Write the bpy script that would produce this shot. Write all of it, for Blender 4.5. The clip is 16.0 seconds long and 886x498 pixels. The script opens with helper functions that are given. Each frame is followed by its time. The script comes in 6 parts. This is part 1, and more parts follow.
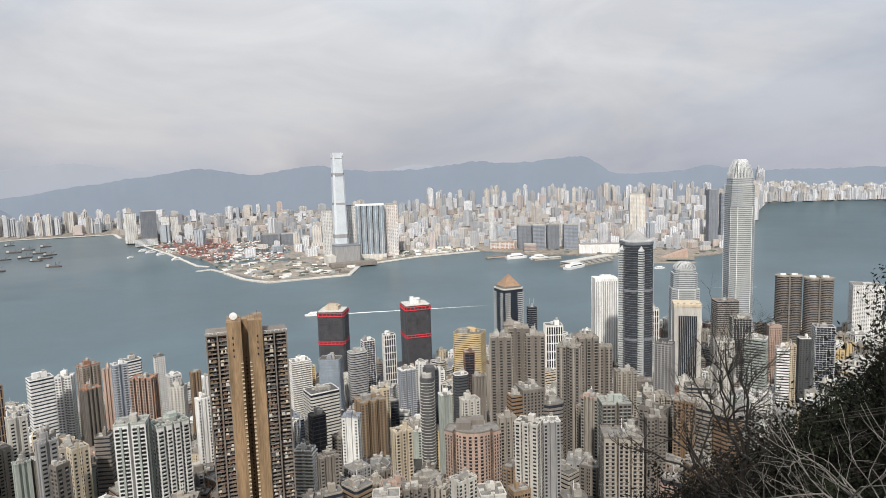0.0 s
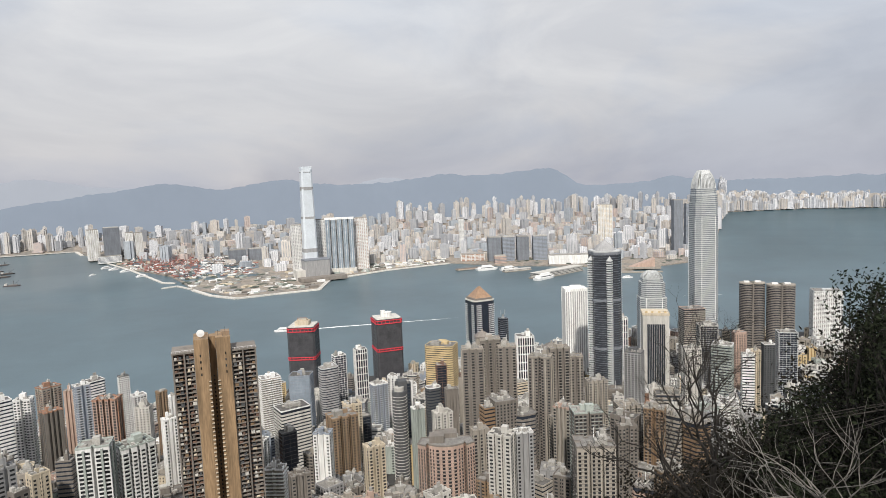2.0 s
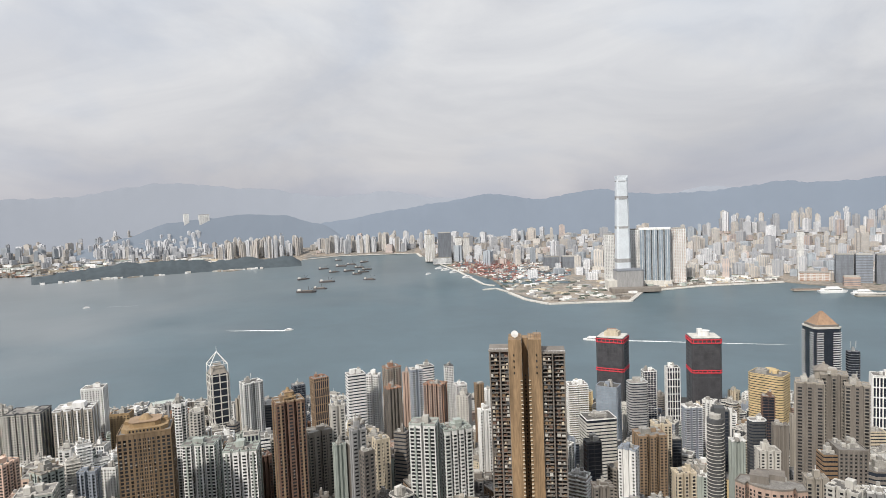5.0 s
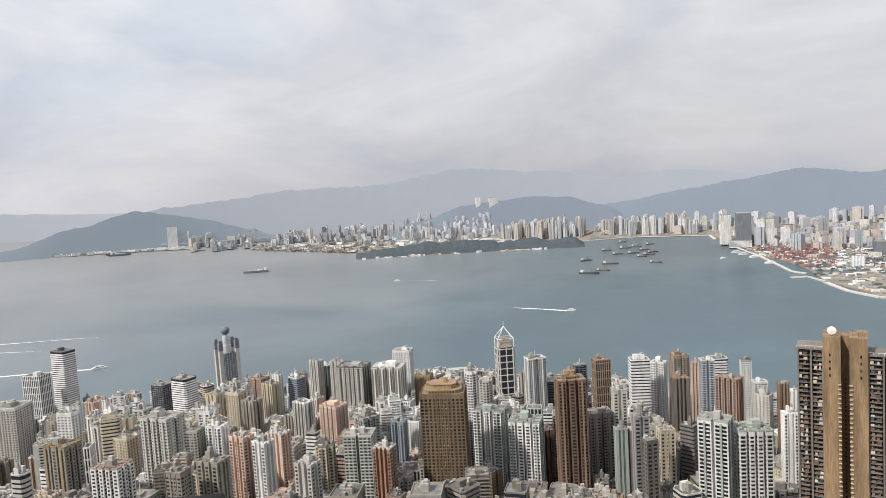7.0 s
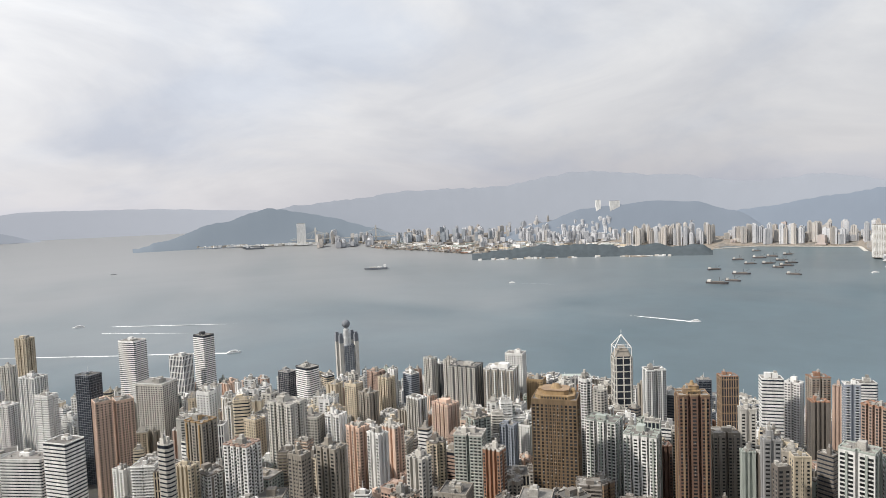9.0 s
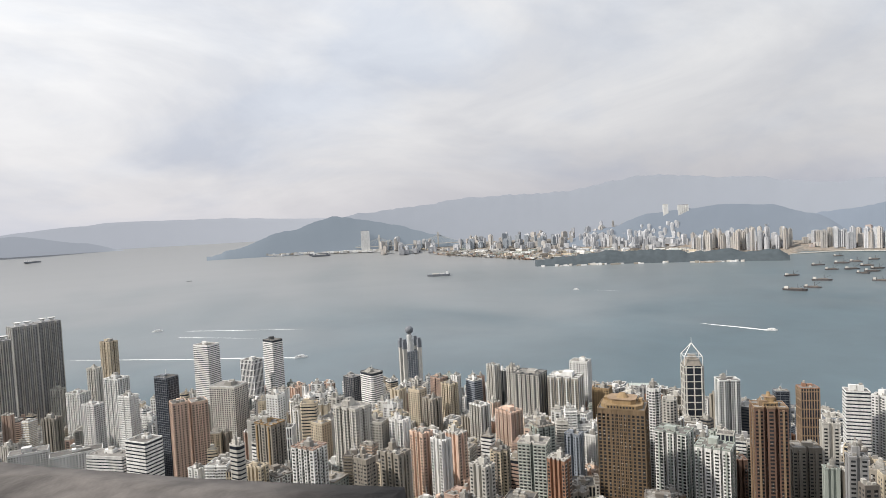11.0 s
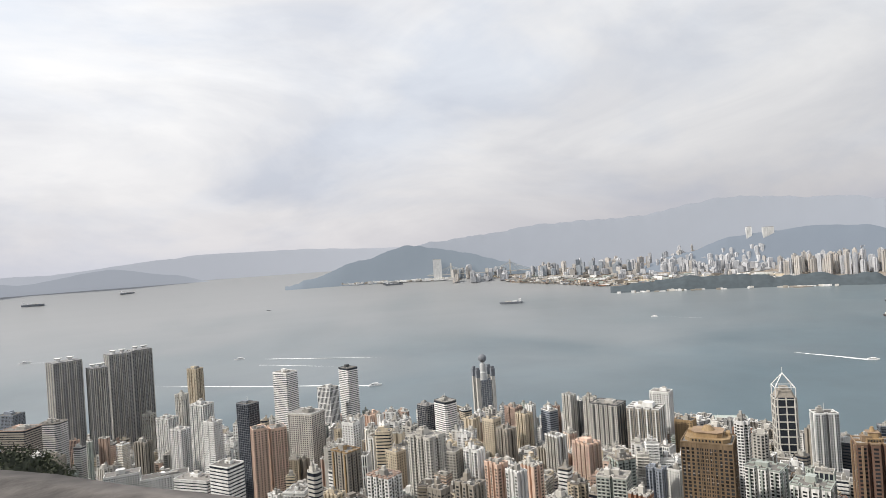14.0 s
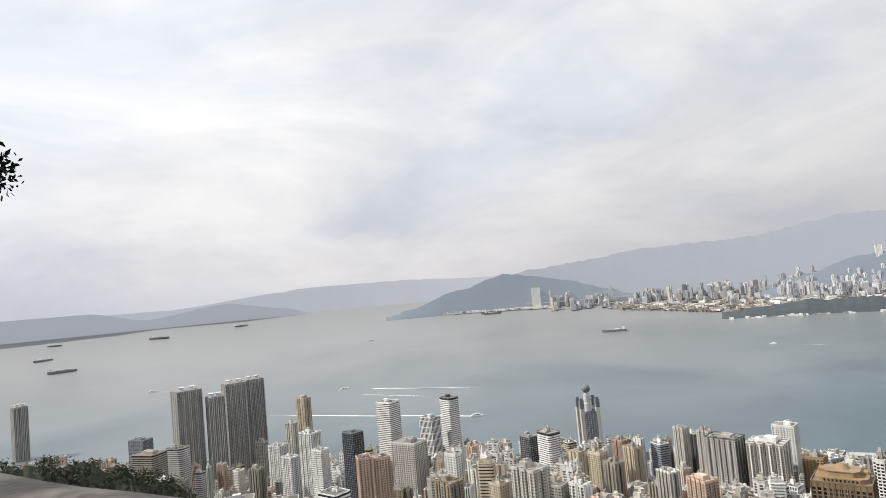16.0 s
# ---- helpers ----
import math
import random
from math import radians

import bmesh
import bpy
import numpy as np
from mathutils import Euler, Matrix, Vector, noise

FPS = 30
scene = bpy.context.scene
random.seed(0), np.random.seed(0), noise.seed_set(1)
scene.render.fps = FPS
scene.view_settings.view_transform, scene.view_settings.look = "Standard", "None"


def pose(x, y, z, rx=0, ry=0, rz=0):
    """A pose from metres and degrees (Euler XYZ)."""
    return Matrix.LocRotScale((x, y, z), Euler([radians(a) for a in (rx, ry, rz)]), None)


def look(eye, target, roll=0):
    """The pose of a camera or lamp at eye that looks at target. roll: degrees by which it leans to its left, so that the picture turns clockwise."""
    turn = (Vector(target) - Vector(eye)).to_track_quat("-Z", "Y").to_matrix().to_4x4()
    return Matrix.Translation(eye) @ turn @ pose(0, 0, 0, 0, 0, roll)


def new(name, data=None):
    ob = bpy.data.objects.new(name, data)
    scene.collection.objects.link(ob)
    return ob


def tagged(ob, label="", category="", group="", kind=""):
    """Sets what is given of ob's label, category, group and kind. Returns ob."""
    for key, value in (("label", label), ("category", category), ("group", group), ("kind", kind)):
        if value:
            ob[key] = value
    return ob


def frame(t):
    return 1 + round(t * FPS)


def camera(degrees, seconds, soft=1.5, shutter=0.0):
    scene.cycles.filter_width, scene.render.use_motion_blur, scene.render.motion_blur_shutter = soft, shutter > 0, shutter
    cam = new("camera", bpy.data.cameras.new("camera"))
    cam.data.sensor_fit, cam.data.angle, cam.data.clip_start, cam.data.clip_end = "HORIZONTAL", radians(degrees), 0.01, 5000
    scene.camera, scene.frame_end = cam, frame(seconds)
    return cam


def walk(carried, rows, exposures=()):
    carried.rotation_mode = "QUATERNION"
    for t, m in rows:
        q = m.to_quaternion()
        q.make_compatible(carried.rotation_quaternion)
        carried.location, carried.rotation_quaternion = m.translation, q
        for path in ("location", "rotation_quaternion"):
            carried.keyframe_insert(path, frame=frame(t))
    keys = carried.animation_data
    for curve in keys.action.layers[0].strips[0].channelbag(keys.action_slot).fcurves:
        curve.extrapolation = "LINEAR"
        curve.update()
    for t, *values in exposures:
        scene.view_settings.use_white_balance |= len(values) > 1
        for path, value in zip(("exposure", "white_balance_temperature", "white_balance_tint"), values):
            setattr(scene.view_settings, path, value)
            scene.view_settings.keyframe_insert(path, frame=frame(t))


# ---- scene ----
# The place: a harbour seen from a hillside 400 m above the sea. Bearings are degrees to the left of +y.
cam = camera(70.13, 16.0, soft=0.55)
walk(cam, [
    (0.0, pose(0, 0, 400, 83.29, 1.72, -1.41)), (0.5, pose(0, 0, 400, 84.02, 1.59, -4.26)),
    (1.0, pose(0, 0, 400, 84.72, 2.15, -4.98)), (1.5, pose(0, 0, 400, 84.52, 2.32, -5.03)),
    (2.0, pose(0, 0, 400, 84.34, 2.23, -4.16)), (2.5, pose(0, 0, 400, 83.79, 1.79, -3.13)),
    (3.0, pose(0, 0, 400, 83.86, 2.85, -0.95)), (3.5, pose(0, 0, 400, 83.81, 2.32, 0.39)),
    (4.0, pose(0, 0, 400, 84.88, 3.56, 4.87)), (4.5, pose(0, 0, 400, 86.09, 2.13, 12.06)),
    (5.0, pose(0, 0, 400, 86.28, 2.24, 23.76)), (5.2, pose(0, 0, 400, 86.35, 1.66, 27.21)),
    (7.3, pose(0, 0, 400, 86.32, 3.50, 50.39)), (7.5, pose(0, 0, 400.02, 87.04, 3.26, 50.85)),
    (8.0, pose(0, 0, 400.03, 88.08, 2.97, 53.90)), (8.5, pose(0, 0, 400.04, 86.87, 2.60, 56.66)),
    (9.0, pose(0, 0, 400.04, 86.49, 2.28, 59.67)), (11.5, pose(0, 0, 400, 87.60, 2.99, 65.65)),
    (12.0, pose(0, 0, 400, 87.93, 2.97, 65.99)), (12.5, pose(0, 0, 400, 88.08, 2.94, 67.74)),
    (13.0, pose(0, 0, 400, 89.47, 2.66, 69.64)), (13.5, pose(0, 0, 400, 89.52, 3.31, 70.73)),
    (14.0, pose(0, 0, 400, 90.23, 3.85, 71.79)), (14.5, pose(0, 0, 400, 90.24, 4.45, 72.92)),
    (15.0, pose(0, 0, 400, 90.47, 5.03, 74.49)), (15.5, pose(0, 0, 400, 92.30, 4.97, 78.66)),
    (16.0, pose(0, 0, 400, 93.55, 5.16, 80.66)),
], exposures=[(0.0, 0.0, 6500, 10), (4.0, 0.0, 6500, 10), (9.0, 0.06, 6540, 10), (12.5, 0.07, 6580, 10), (16.0, 0.12, 6620, 10)])

# ---- light ----
SUN_BEARING, SUN_HEIGHT = 172, 46
world = bpy.data.worlds.new("sky")
scene.world = world
world.use_nodes = True
wn, wl = world.node_tree.nodes, world.node_tree.links
wn.clear()


def wnode(kind, **values):
    n = wn.new(kind)
    for key, value in values.items():
        n.inputs[key.replace("_", " ")].default_value = value
    return n


sky = wn.new("ShaderNodeTexSky")
sky.sky_type, sky.sun_disc = "NISHITA", False
sky.sun_elevation, sky.sun_rotation = radians(SUN_HEIGHT), radians(-SUN_BEARING)
sky.air_density, sky.dust_density = 1.5, 3.0
sky_dim = wn.new("ShaderNodeVectorMath")
sky_dim.operation = "SCALE"
sky_dim.inputs["Scale"].default_value = 0.09
wl.new(sky.outputs[0], sky_dim.inputs[0])
coord = wn.new("ShaderNodeTexCoord")
spread = wn.new("ShaderNodeMapping")
spread.inputs["Scale"].default_value = (1.0, 1.0, 2.7)
spread.inputs["Rotation"].default_value = (0.0, 0.16, 0.0)
wl.new(coord.outputs["Generated"], spread.inputs["Vector"])
cloud = wnode("ShaderNodeTexNoise", Scale=1.8, Detail=6.0, Roughness=0.52, Distortion=0.5)
wl.new(spread.outputs[0], cloud.inputs["Vector"])
cover = wn.new("ShaderNodeValToRGB")
cover.color_ramp.elements[0].position, cover.color_ramp.elements[1].position = 0.42, 0.56
cover.color_ramp.elements[0].color = (0.775, 0.82, 0.905, 1)
cover.color_ramp.elements[1].color = (0.935, 0.94, 0.96, 1)
wl.new(cloud.outputs["Fac"], cover.inputs["Fac"])
# grey bellies of the cloud
belly = wnode("ShaderNodeTexNoise", Scale=2.6, Detail=9.0, Roughness=0.56, Distortion=0.6)
wl.new(spread.outputs[0], belly.inputs["Vector"])
belly_ramp = wn.new("ShaderNodeValToRGB")
belly_ramp.color_ramp.elements[0].position, belly_ramp.color_ramp.elements[1].position = 0.38, 0.60
belly_ramp.color_ramp.elements[0].color = (0.885, 0.89, 0.91, 1)
belly_ramp.color_ramp.elements[1].color = (1.06, 1.055, 1.045, 1)
wl.new(belly.outputs["Fac"], belly_ramp.inputs["Fac"])
clouds = wn.new("ShaderNodeMix")
clouds.data_type, clouds.blend_type = "RGBA", "MULTIPLY"
clouds.inputs[0].default_value = 1.0
wl.new(cover.outputs[0], clouds.inputs[6])
wl.new(belly_ramp.outputs[0], clouds.inputs[7])
# the murk near the horizon
split = wn.new("ShaderNodeSeparateXYZ")
wl.new(coord.outputs["Generated"], split.inputs[0])
low = wn.new("ShaderNodeValToRGB")
low.color_ramp.elements[0].position, low.color_ramp.elements[1].position = 0.0, 0.26
low.color_ramp.elements[0].color = (0.765, 0.755, 0.785, 1)
low.color_ramp.elements[1].color = (1, 1, 1, 1)
wl.new(split.outputs["Z"], low.inputs["Fac"])
murk = wn.new("ShaderNodeMix")
murk.data_type, murk.blend_type = "RGBA", "MULTIPLY"
murk.inputs[0].default_value = 1.0
wl.new(clouds.outputs[2], murk.inputs[6])
wl.new(low.outputs[0], murk.inputs[7])
# brighter towards the sun
toward = wn.new("ShaderNodeVectorMath")
toward.operation = "DOT_PRODUCT"
toward.inputs[1].default_value = (-math.sin(radians(140)), math.cos(radians(140)), 0.2)
wl.new(coord.outputs["Generated"], toward.inputs[0])
glare = wn.new("ShaderNodeMapRange")
for k, v in (("From Min", -0.1), ("From Max", 0.95), ("To Min", 0.93), ("To Max", 1.17)):
    glare.inputs[k].default_value = v
wl.new(toward.outputs["Value"], glare.inputs["Value"])
bright = wn.new("ShaderNodeVectorMath")
bright.operation = "SCALE"
wl.new(murk.outputs[2], bright.inputs[0])
wl.new(glare.outputs[0], bright.inputs["Scale"])
mixed = wn.new("ShaderNodeMix")
mixed.data_type = "RGBA"
mixed.inputs[0].default_value = 0.88
wl.new(sky_dim.outputs[0], mixed.inputs[6])
wl.new(bright.outputs[0], mixed.inputs[7])
back = wn.new("ShaderNodeBackground")
back.inputs["Strength"].default_value = 0.905
wl.new(mixed.outputs[2], back.inputs["Color"])
wl.new(back.outputs[0], wn.new("ShaderNodeOutputWorld").inputs["Surface"])

sun = new("sun", bpy.data.lights.new("sun", "SUN"))
sun.data.energy, sun.data.angle, sun.data.color = 4.0, radians(2), (1.0, 0.94, 0.86)
sun_at = Vector((-math.sin(radians(SUN_BEARING)), math.cos(radians(SUN_BEARING)), math.tan(radians(SUN_HEIGHT))))
sun.matrix_world = look(sun_at * 100, (0, 0, 0))
tagged(sun, kind="structure")


# ---- materials ----
def node(m, kind, **values):
    n = m.node_tree.nodes.new(kind)
    for key, value in values.items():
        n.inputs[key.replace("_", " ")].default_value = value
    return n


def material(name, colour, rough=0.8, metal=0.0, grain=0.35, stain=0.18, size=6.0, stretch=(1, 1, 1), vary=0.0, island=0.0, bump=0.0, tint=None, space="Object"):
    """A surface with variation at two scales; vary and island shift the brightness from thing to thing and from piece to piece."""
    m = bpy.data.materials.new(name)
    m.use_nodes = True
    shader, link = m.node_tree.nodes["Principled BSDF"], m.node_tree.links.new
    shader.inputs["Roughness"].default_value, shader.inputs["Metallic"].default_value = rough, metal
    where, spaced = node(m, "ShaderNodeTexCoord"), node(m, "ShaderNodeMapping", Scale=stretch)
    link(where.outputs[space], spaced.inputs[0])
    big = node(m, "ShaderNodeTexNoise", Scale=1 / size, Detail=4.0)
    fine = node(m, "ShaderNodeTexNoise", Scale=6 / size, Detail=3.0)
    link(spaced.outputs[0], big.inputs[0]), link(spaced.outputs[0], fine.inputs[0])
    tone = node(m, "ShaderNodeMapRange", From_Min=0.3, From_Max=0.7, To_Min=1 - stain, To_Max=1 + stain)
    tone2 = node(m, "ShaderNodeMapRange", From_Min=0.3, From_Max=0.7, To_Min=1 - grain * 0.4, To_Max=1 + grain * 0.4)
    link(big.outputs[0], tone.inputs[0]), link(fine.outputs[0], tone2.inputs[0])
    both = node(m, "ShaderNodeMath")
    both.operation = "MULTIPLY"
    link(tone.outputs[0], both.inputs[0]), link(tone2.outputs[0], both.inputs[1])
    last = both.outputs[0]
    for amount, source in ((vary, "thing"), (island, "piece")):
        if amount:
            chance = node(m, "ShaderNodeObjectInfo").outputs["Random"] if source == "thing" else node(m, "ShaderNodeNewGeometry").outputs["Random Per Island"]
            shift = node(m, "ShaderNodeMapRange", To_Min=1 - amount, To_Max=1 + amount)
            more = node(m, "ShaderNodeMath")
            more.operation = "MULTIPLY"
            link(chance, shift.inputs[0]), link(last, more.inputs[0]), link(shift.outputs[0], more.inputs[1])
            last = more.outputs[0]
    paint = node(m, "ShaderNodeVectorMath")
    paint.operation = "SCALE"
    paint.inputs[0].default_value = colour
    if tint:
        mix = node(m, "ShaderNodeMix")
        mix.data_type = "RGBA"
        mix.inputs[6].default_value, mix.inputs[7].default_value = (*colour, 1), (*tint, 1)
        step = node(m, "ShaderNodeMapRange", From_Min=0.42, From_Max=0.58)
        link(big.outputs[0], step.inputs[0]), link(step.outputs[0], mix.inputs[0]), link(mix.outputs[2], paint.inputs[0])
    link(last, paint.inputs["Scale"]), link(paint.outputs[0], shader.inputs["Base Color"])
    if bump:
        relief = node(m, "ShaderNodeBump", Strength=0.6, Distance=bump)
        link(fine.outputs[0], relief.inputs["Height"]), link(relief.outputs[0], shader.inputs["Normal"])
    return m


PALETTE = {"white": (0.88, 0.88, 0.86), "offwhite": (0.66, 0.64, 0.59), "cream": (0.66, 0.57, 0.43), "beige": (0.385, 0.35, 0.298), "pink": (0.50, 0.36, 0.29),
           "tan": (0.33, 0.23, 0.145), "brown": (0.27, 0.175, 0.10), "terracotta": (0.40, 0.22, 0.14), "grey": (0.36, 0.36, 0.36), "dark": (0.10, 0.105, 0.11),
           "green": (0.44, 0.49, 0.45), "bluegrey": (0.33, 0.37, 0.43), "taupe": (0.232, 0.208, 0.182), "gold": (0.38, 0.262, 0.135), "red": (0.55, 0.05, 0.05),
           "yellow": (0.68, 0.52, 0.28), "khaki": (0.25, 0.172, 0.10), "maroon": (0.21, 0.125, 0.09), "steel": (0.22, 0.24, 0.27), "silver": (0.62, 0.64, 0.64), "rose": (0.78, 0.57, 0.45)}
WALL = {k: material("painted render " + k, tuple((c * 0.95 + sum(v) / 3 * 0.05) * 0.80 for c in v), 0.75, 0, 0.3, 0.16, 8.0, (1, 1, 0.15), vary=0.12, island=0.06) for k, v in PALETTE.items()}
GLASS = material("window glass", (0.022, 0.024, 0.027), 0.3, 0, 0.3, 0.2, 5.0, island=0.85)
GLASS.node_tree.nodes["Principled BSDF"].inputs["Specular IOR Level"].default_value = 0.35
DARKGLASS = material("curtain wall glass", (0.030, 0.036, 0.048), 0.15, 0.0, 0.3, 0.25, 20.0, vary=0.2)
BLUEGLASS = material("pale blue curtain wall", (0.27, 0.32, 0.37), 0.15, 0.1, 0.2, 0.2, 20.0)
ROOF = material("roof felt", (0.17, 0.163, 0.152), 0.9, 0, 0.5, 0.3, 5.0, vary=0.5)
TANK = material("roof plant concrete", (0.34, 0.33, 0.305), 0.85, 0, 0.4, 0.2, 4.0, vary=0.25)
WHITE_METAL = material("white painted metal", (0.78, 0.78, 0.77), 0.4, 0, 0.2, 0.1, 3.0)


# ---- shapes ----
def far(r):
    """Distance at which a thing r metres off is set: true to 2.6 km, then drawn in, so that the far shores lie within five."""
    return r if r < 2600 else 2600 + 2250 * (r - 2600) / (r - 350)


def place(bearing, r, z=0.0):
    s, a = far(r) / r, radians(bearing)
    return Vector((-math.sin(a) * r * s, math.cos(a) * r * s, 400 + (z - 400) * s)), s


def mesh_object(name, verts, faces, mat, parent=None, label="", smooth=False, kind=""):
    me = bpy.data.meshes.new(name)
    me.from_pydata(verts, [], faces)
    for m in mat if isinstance(mat, (list, tuple)) else [mat]:
        me.materials.append(m)
    if smooth:
        me.polygons.foreach_set("use_smooth", [True] * len(me.polygons))
    ob = new(name, me)
    ob.parent = parent
    if label:
        ob["label"] = label
    if kind:
        ob["kind"] = kind
    return ob


JOIN = {"at": None, "v": [], "f": [], "slot": [], "mats": [], "count": 0}


def joined(name, label, category, group=""):
    """All that was collected since, as one object."""
    me = bpy.data.meshes.new(name)
    me.from_pydata(np.concatenate(JOIN["v"]).tolist(), [], JOIN["f"])
    for m in JOIN["mats"]:
        me.materials.append(m)
    me.polygons.foreach_set("material_index", JOIN["slot"])
    JOIN.update(at=None, v=[], f=[], slot=[], mats=[], count=0)
    return tagged(new(name, me), label, category, group, "stuff")


class Shape:
    """Collects boxes, prisms and quads of one part."""

    def __init__(self):
        self.v, self.f = [], []

    def quad(self, a, b, c, d):
        n = len(self.v)
        self.v += [a, b, c, d]
        self.f.append((n, n + 1, n + 2, n + 3))

    def prism(self, plan, z0, z1, top=None, cap=True):
        """plan: corners anticlockwise; top: the upper outline, if another."""
        n, k, top = len(self.v), len(plan), top or plan
        self.v += [(x, y, z0) for x, y in plan] + [(x, y, z1) for x, y in top]
        self.f += [(n + i, n + (i + 1) % k, n + k + (i + 1) % k, n + k + i) for i in range(k)]
        if cap:
            self.f += [tuple(range(n + k, n + 2 * k)), tuple(range(n + k - 1, n - 1, -1))]
        return self

    def box(self, x, y, z, w, d, h, turn=0.0):
        c, s = math.cos(turn), math.sin(turn)
        return self.prism([(x + c * a - s * b, y + s * a + c * b) for a, b in ((-w / 2, -d / 2), (w / 2, -d / 2), (w / 2, d / 2), (-w / 2, d / 2))], z, z + h)

    def tube(self, x, y, z, radius, h, n=10, top=None):
        ring = lambda q: [(x + q * math.cos(6.2832 * i / n), y + q * math.sin(6.2832 * i / n)) for i in range(n)]
        return self.prism(ring(radius), z, z + h, ring(radius if top is None else top))

    def beam(self, a, b, q):
        """A square bar from a to b."""
        a, b = Vector(a), Vector(b)
        t = (b - a).to_track_quat("Z", "Y").to_matrix()
        n = len(self.v)
        for end in (a, b):
            self.v += [tuple(end + t @ Vector((i * q / 2, j * q / 2, 0))) for i, j in ((-1, -1), (1, -1), (1, 1), (-1, 1))]
        self.f += [(n + i, n + (i + 1) % 4, n + 4 + (i + 1) % 4, n + 4 + i) for i in range(4)] + [(n + 3, n + 2, n + 1, n), (n + 4, n + 5, n + 6, n + 7)]
        return self

    def make(self, name, mat, parent=None, label="", **more):
        if JOIN["at"] is not None:
            n, turn = JOIN["count"], np.array(JOIN["at"])
            JOIN["v"].append(np.array(self.v) @ turn[:3, :3].T + turn[:3, 3])
            JOIN["f"] += [tuple(i + n for i in f) for f in self.f]
            if mat not in JOIN["mats"]:
                JOIN["mats"].append(mat)
            JOIN["slot"] += [JOIN["mats"].index(mat)] * len(self.f)
            JOIN["count"] += len(self.v)
            return None
        return mesh_object(name, self.v, self.f, mat, parent, label, **more)


def rect(w, d):
    return [(-w / 2, -d / 2), (w / 2, -d / 2), (w / 2, d / 2), (-w / 2, d / 2)]


def notched(w, d, nx=2, ny=1, cut=2.2, gap=2.6):
    """A block with light wells cut into its sides."""
    def side(length, n):
        pts = []
        for i in range(n):
            c = -length / 2 + length * (i + 1) / (n + 1)
            pts += [(c - gap / 2, 0), (c - gap / 2, cut), (c + gap / 2, cut), (c + gap / 2, 0)]
        return pts
    out = []
    for turn, length, off, n in ((0, w, d, nx), (90, d, w, ny), (180, w, d, nx), (270, d, w, ny)):
        c, s = round(math.cos(radians(turn))), round(math.sin(radians(turn)))
        for a, b in [(-length / 2, 0)] + side(length, n):
            x, y = a, -off / 2 + b
            out.append((c * x - s * y, s * x + c * y))
    return out


def cross(w, d, arm=0.46):
    a, b = w * arm / 2, d * arm / 2
    W, D = w / 2, d / 2
    return [(-a, -D), (a, -D), (a, -b), (W, -b), (W, b), (a, b), (a, D), (-a, D), (-a, b), (-W, b), (-W, -b), (-a, -b)]


def chamfer(w, d, c):
    W, D = w / 2, d / 2
    return [(-W + c, -D), (W - c, -D), (W, -D + c), (W, D - c), (W - c, D), (-W + c, D), (-W, D - c), (-W, -D + c)]


def oval(w, d, n=20):
    return [(w / 2 * math.cos(6.2832 * i / n), d / 2 * math.sin(6.2832 * i / n)) for i in range(n)]


def grown(plan, q):
    """The outline pushed out by q."""
    out, n = [], len(plan)
    for i in range(n):
        p, c, m = Vector(plan[i - 1]), Vector(plan[i]), Vector(plan[(i + 1) % n])
        a, b = (c - p).normalized(), (m - c).normalized()
        na, nb = Vector((a.y, -a.x)), Vector((b.y, -b.x))
        k = 1 + na.dot(nb)
        v = c + (na + nb) * (q / max(k, 0.3))
        out.append((v.x, v.y))
    return out


def window_columns(shape, plan, z0, z1, floor=3.0, pitch=3.2, wide=0.55, tall=0.5, proud=0.12, margin=0.5, away=None, boxes=None, rng=None):
    """Panes storey by storey along the sides of the plan; away: the plan's turn, where the sides towards the harbour stay blank."""
    rows = np.arange(z0 + floor * 0.32, z1 - floor * tall, floor)
    n = len(plan)
    for i in range(n):
        (x0, y0), (x1, y1) = plan[i], plan[(i + 1) % n]
        length = math.hypot(x1 - x0, y1 - y0)
        k = int((length - margin) / pitch + 0.3)
        if k < 1 or (away is not None and -(x1 - x0) * math.cos(radians(away)) + (y1 - y0) * math.sin(radians(away)) > 0.3 * length):
            continue
        ux, uy = (x1 - x0) / length, (y1 - y0) / length
        ox, oy = uy * proud, -ux * proud
        for j in range(k):
            c, h = length * (j + 0.5) / k, length / k * wide / 2
            ax, ay, bx, by = x0 + ux * (c - h) + ox, y0 + uy * (c - h) + oy, x0 + ux * (c + h) + ox, y0 + uy * (c + h) + oy
            for z in rows:
                if boxes is not None and rng.random() < 0.10:
                    boxes.box((ax + bx) / 2 + ox * 2, (ay + by) / 2 + oy * 2, z - floor * 0.28, 0.9, 0.55, 0.6, math.atan2(uy, ux))
                shape.quad((ax, ay, z), (bx, by, z), (bx, by, z + floor * tall), (ax, ay, z + floor * tall))


def bands(shape, plan, z0, z1, floor=3.6, tall=0.45, proud=0.3):
    """A raised spandrel round each storey."""
    out = grown(plan, proud)
    for z in np.arange(z0, z1 - floor * tall, floor):
        shape.prism(out, z, z + floor * tall)


def ribs(shape, plan, z0, z1, pitch=3.0, thick=0.7, proud=0.5):
    n = len(plan)
    for i in range(n):
        (x0, y0), (x1, y1) = plan[i], plan[(i + 1) % n]
        length, a = math.hypot(x1 - x0, y1 - y0), math.atan2(y1 - y0, x1 - x0)
        k = max(1, int(length / pitch))
        for j in range(k + 1):
            shape.box(x0 + (x1 - x0) * j / k, y0 + (y1 - y0) * j / k, z0, thick, proud * 2, z1 - z0, a)


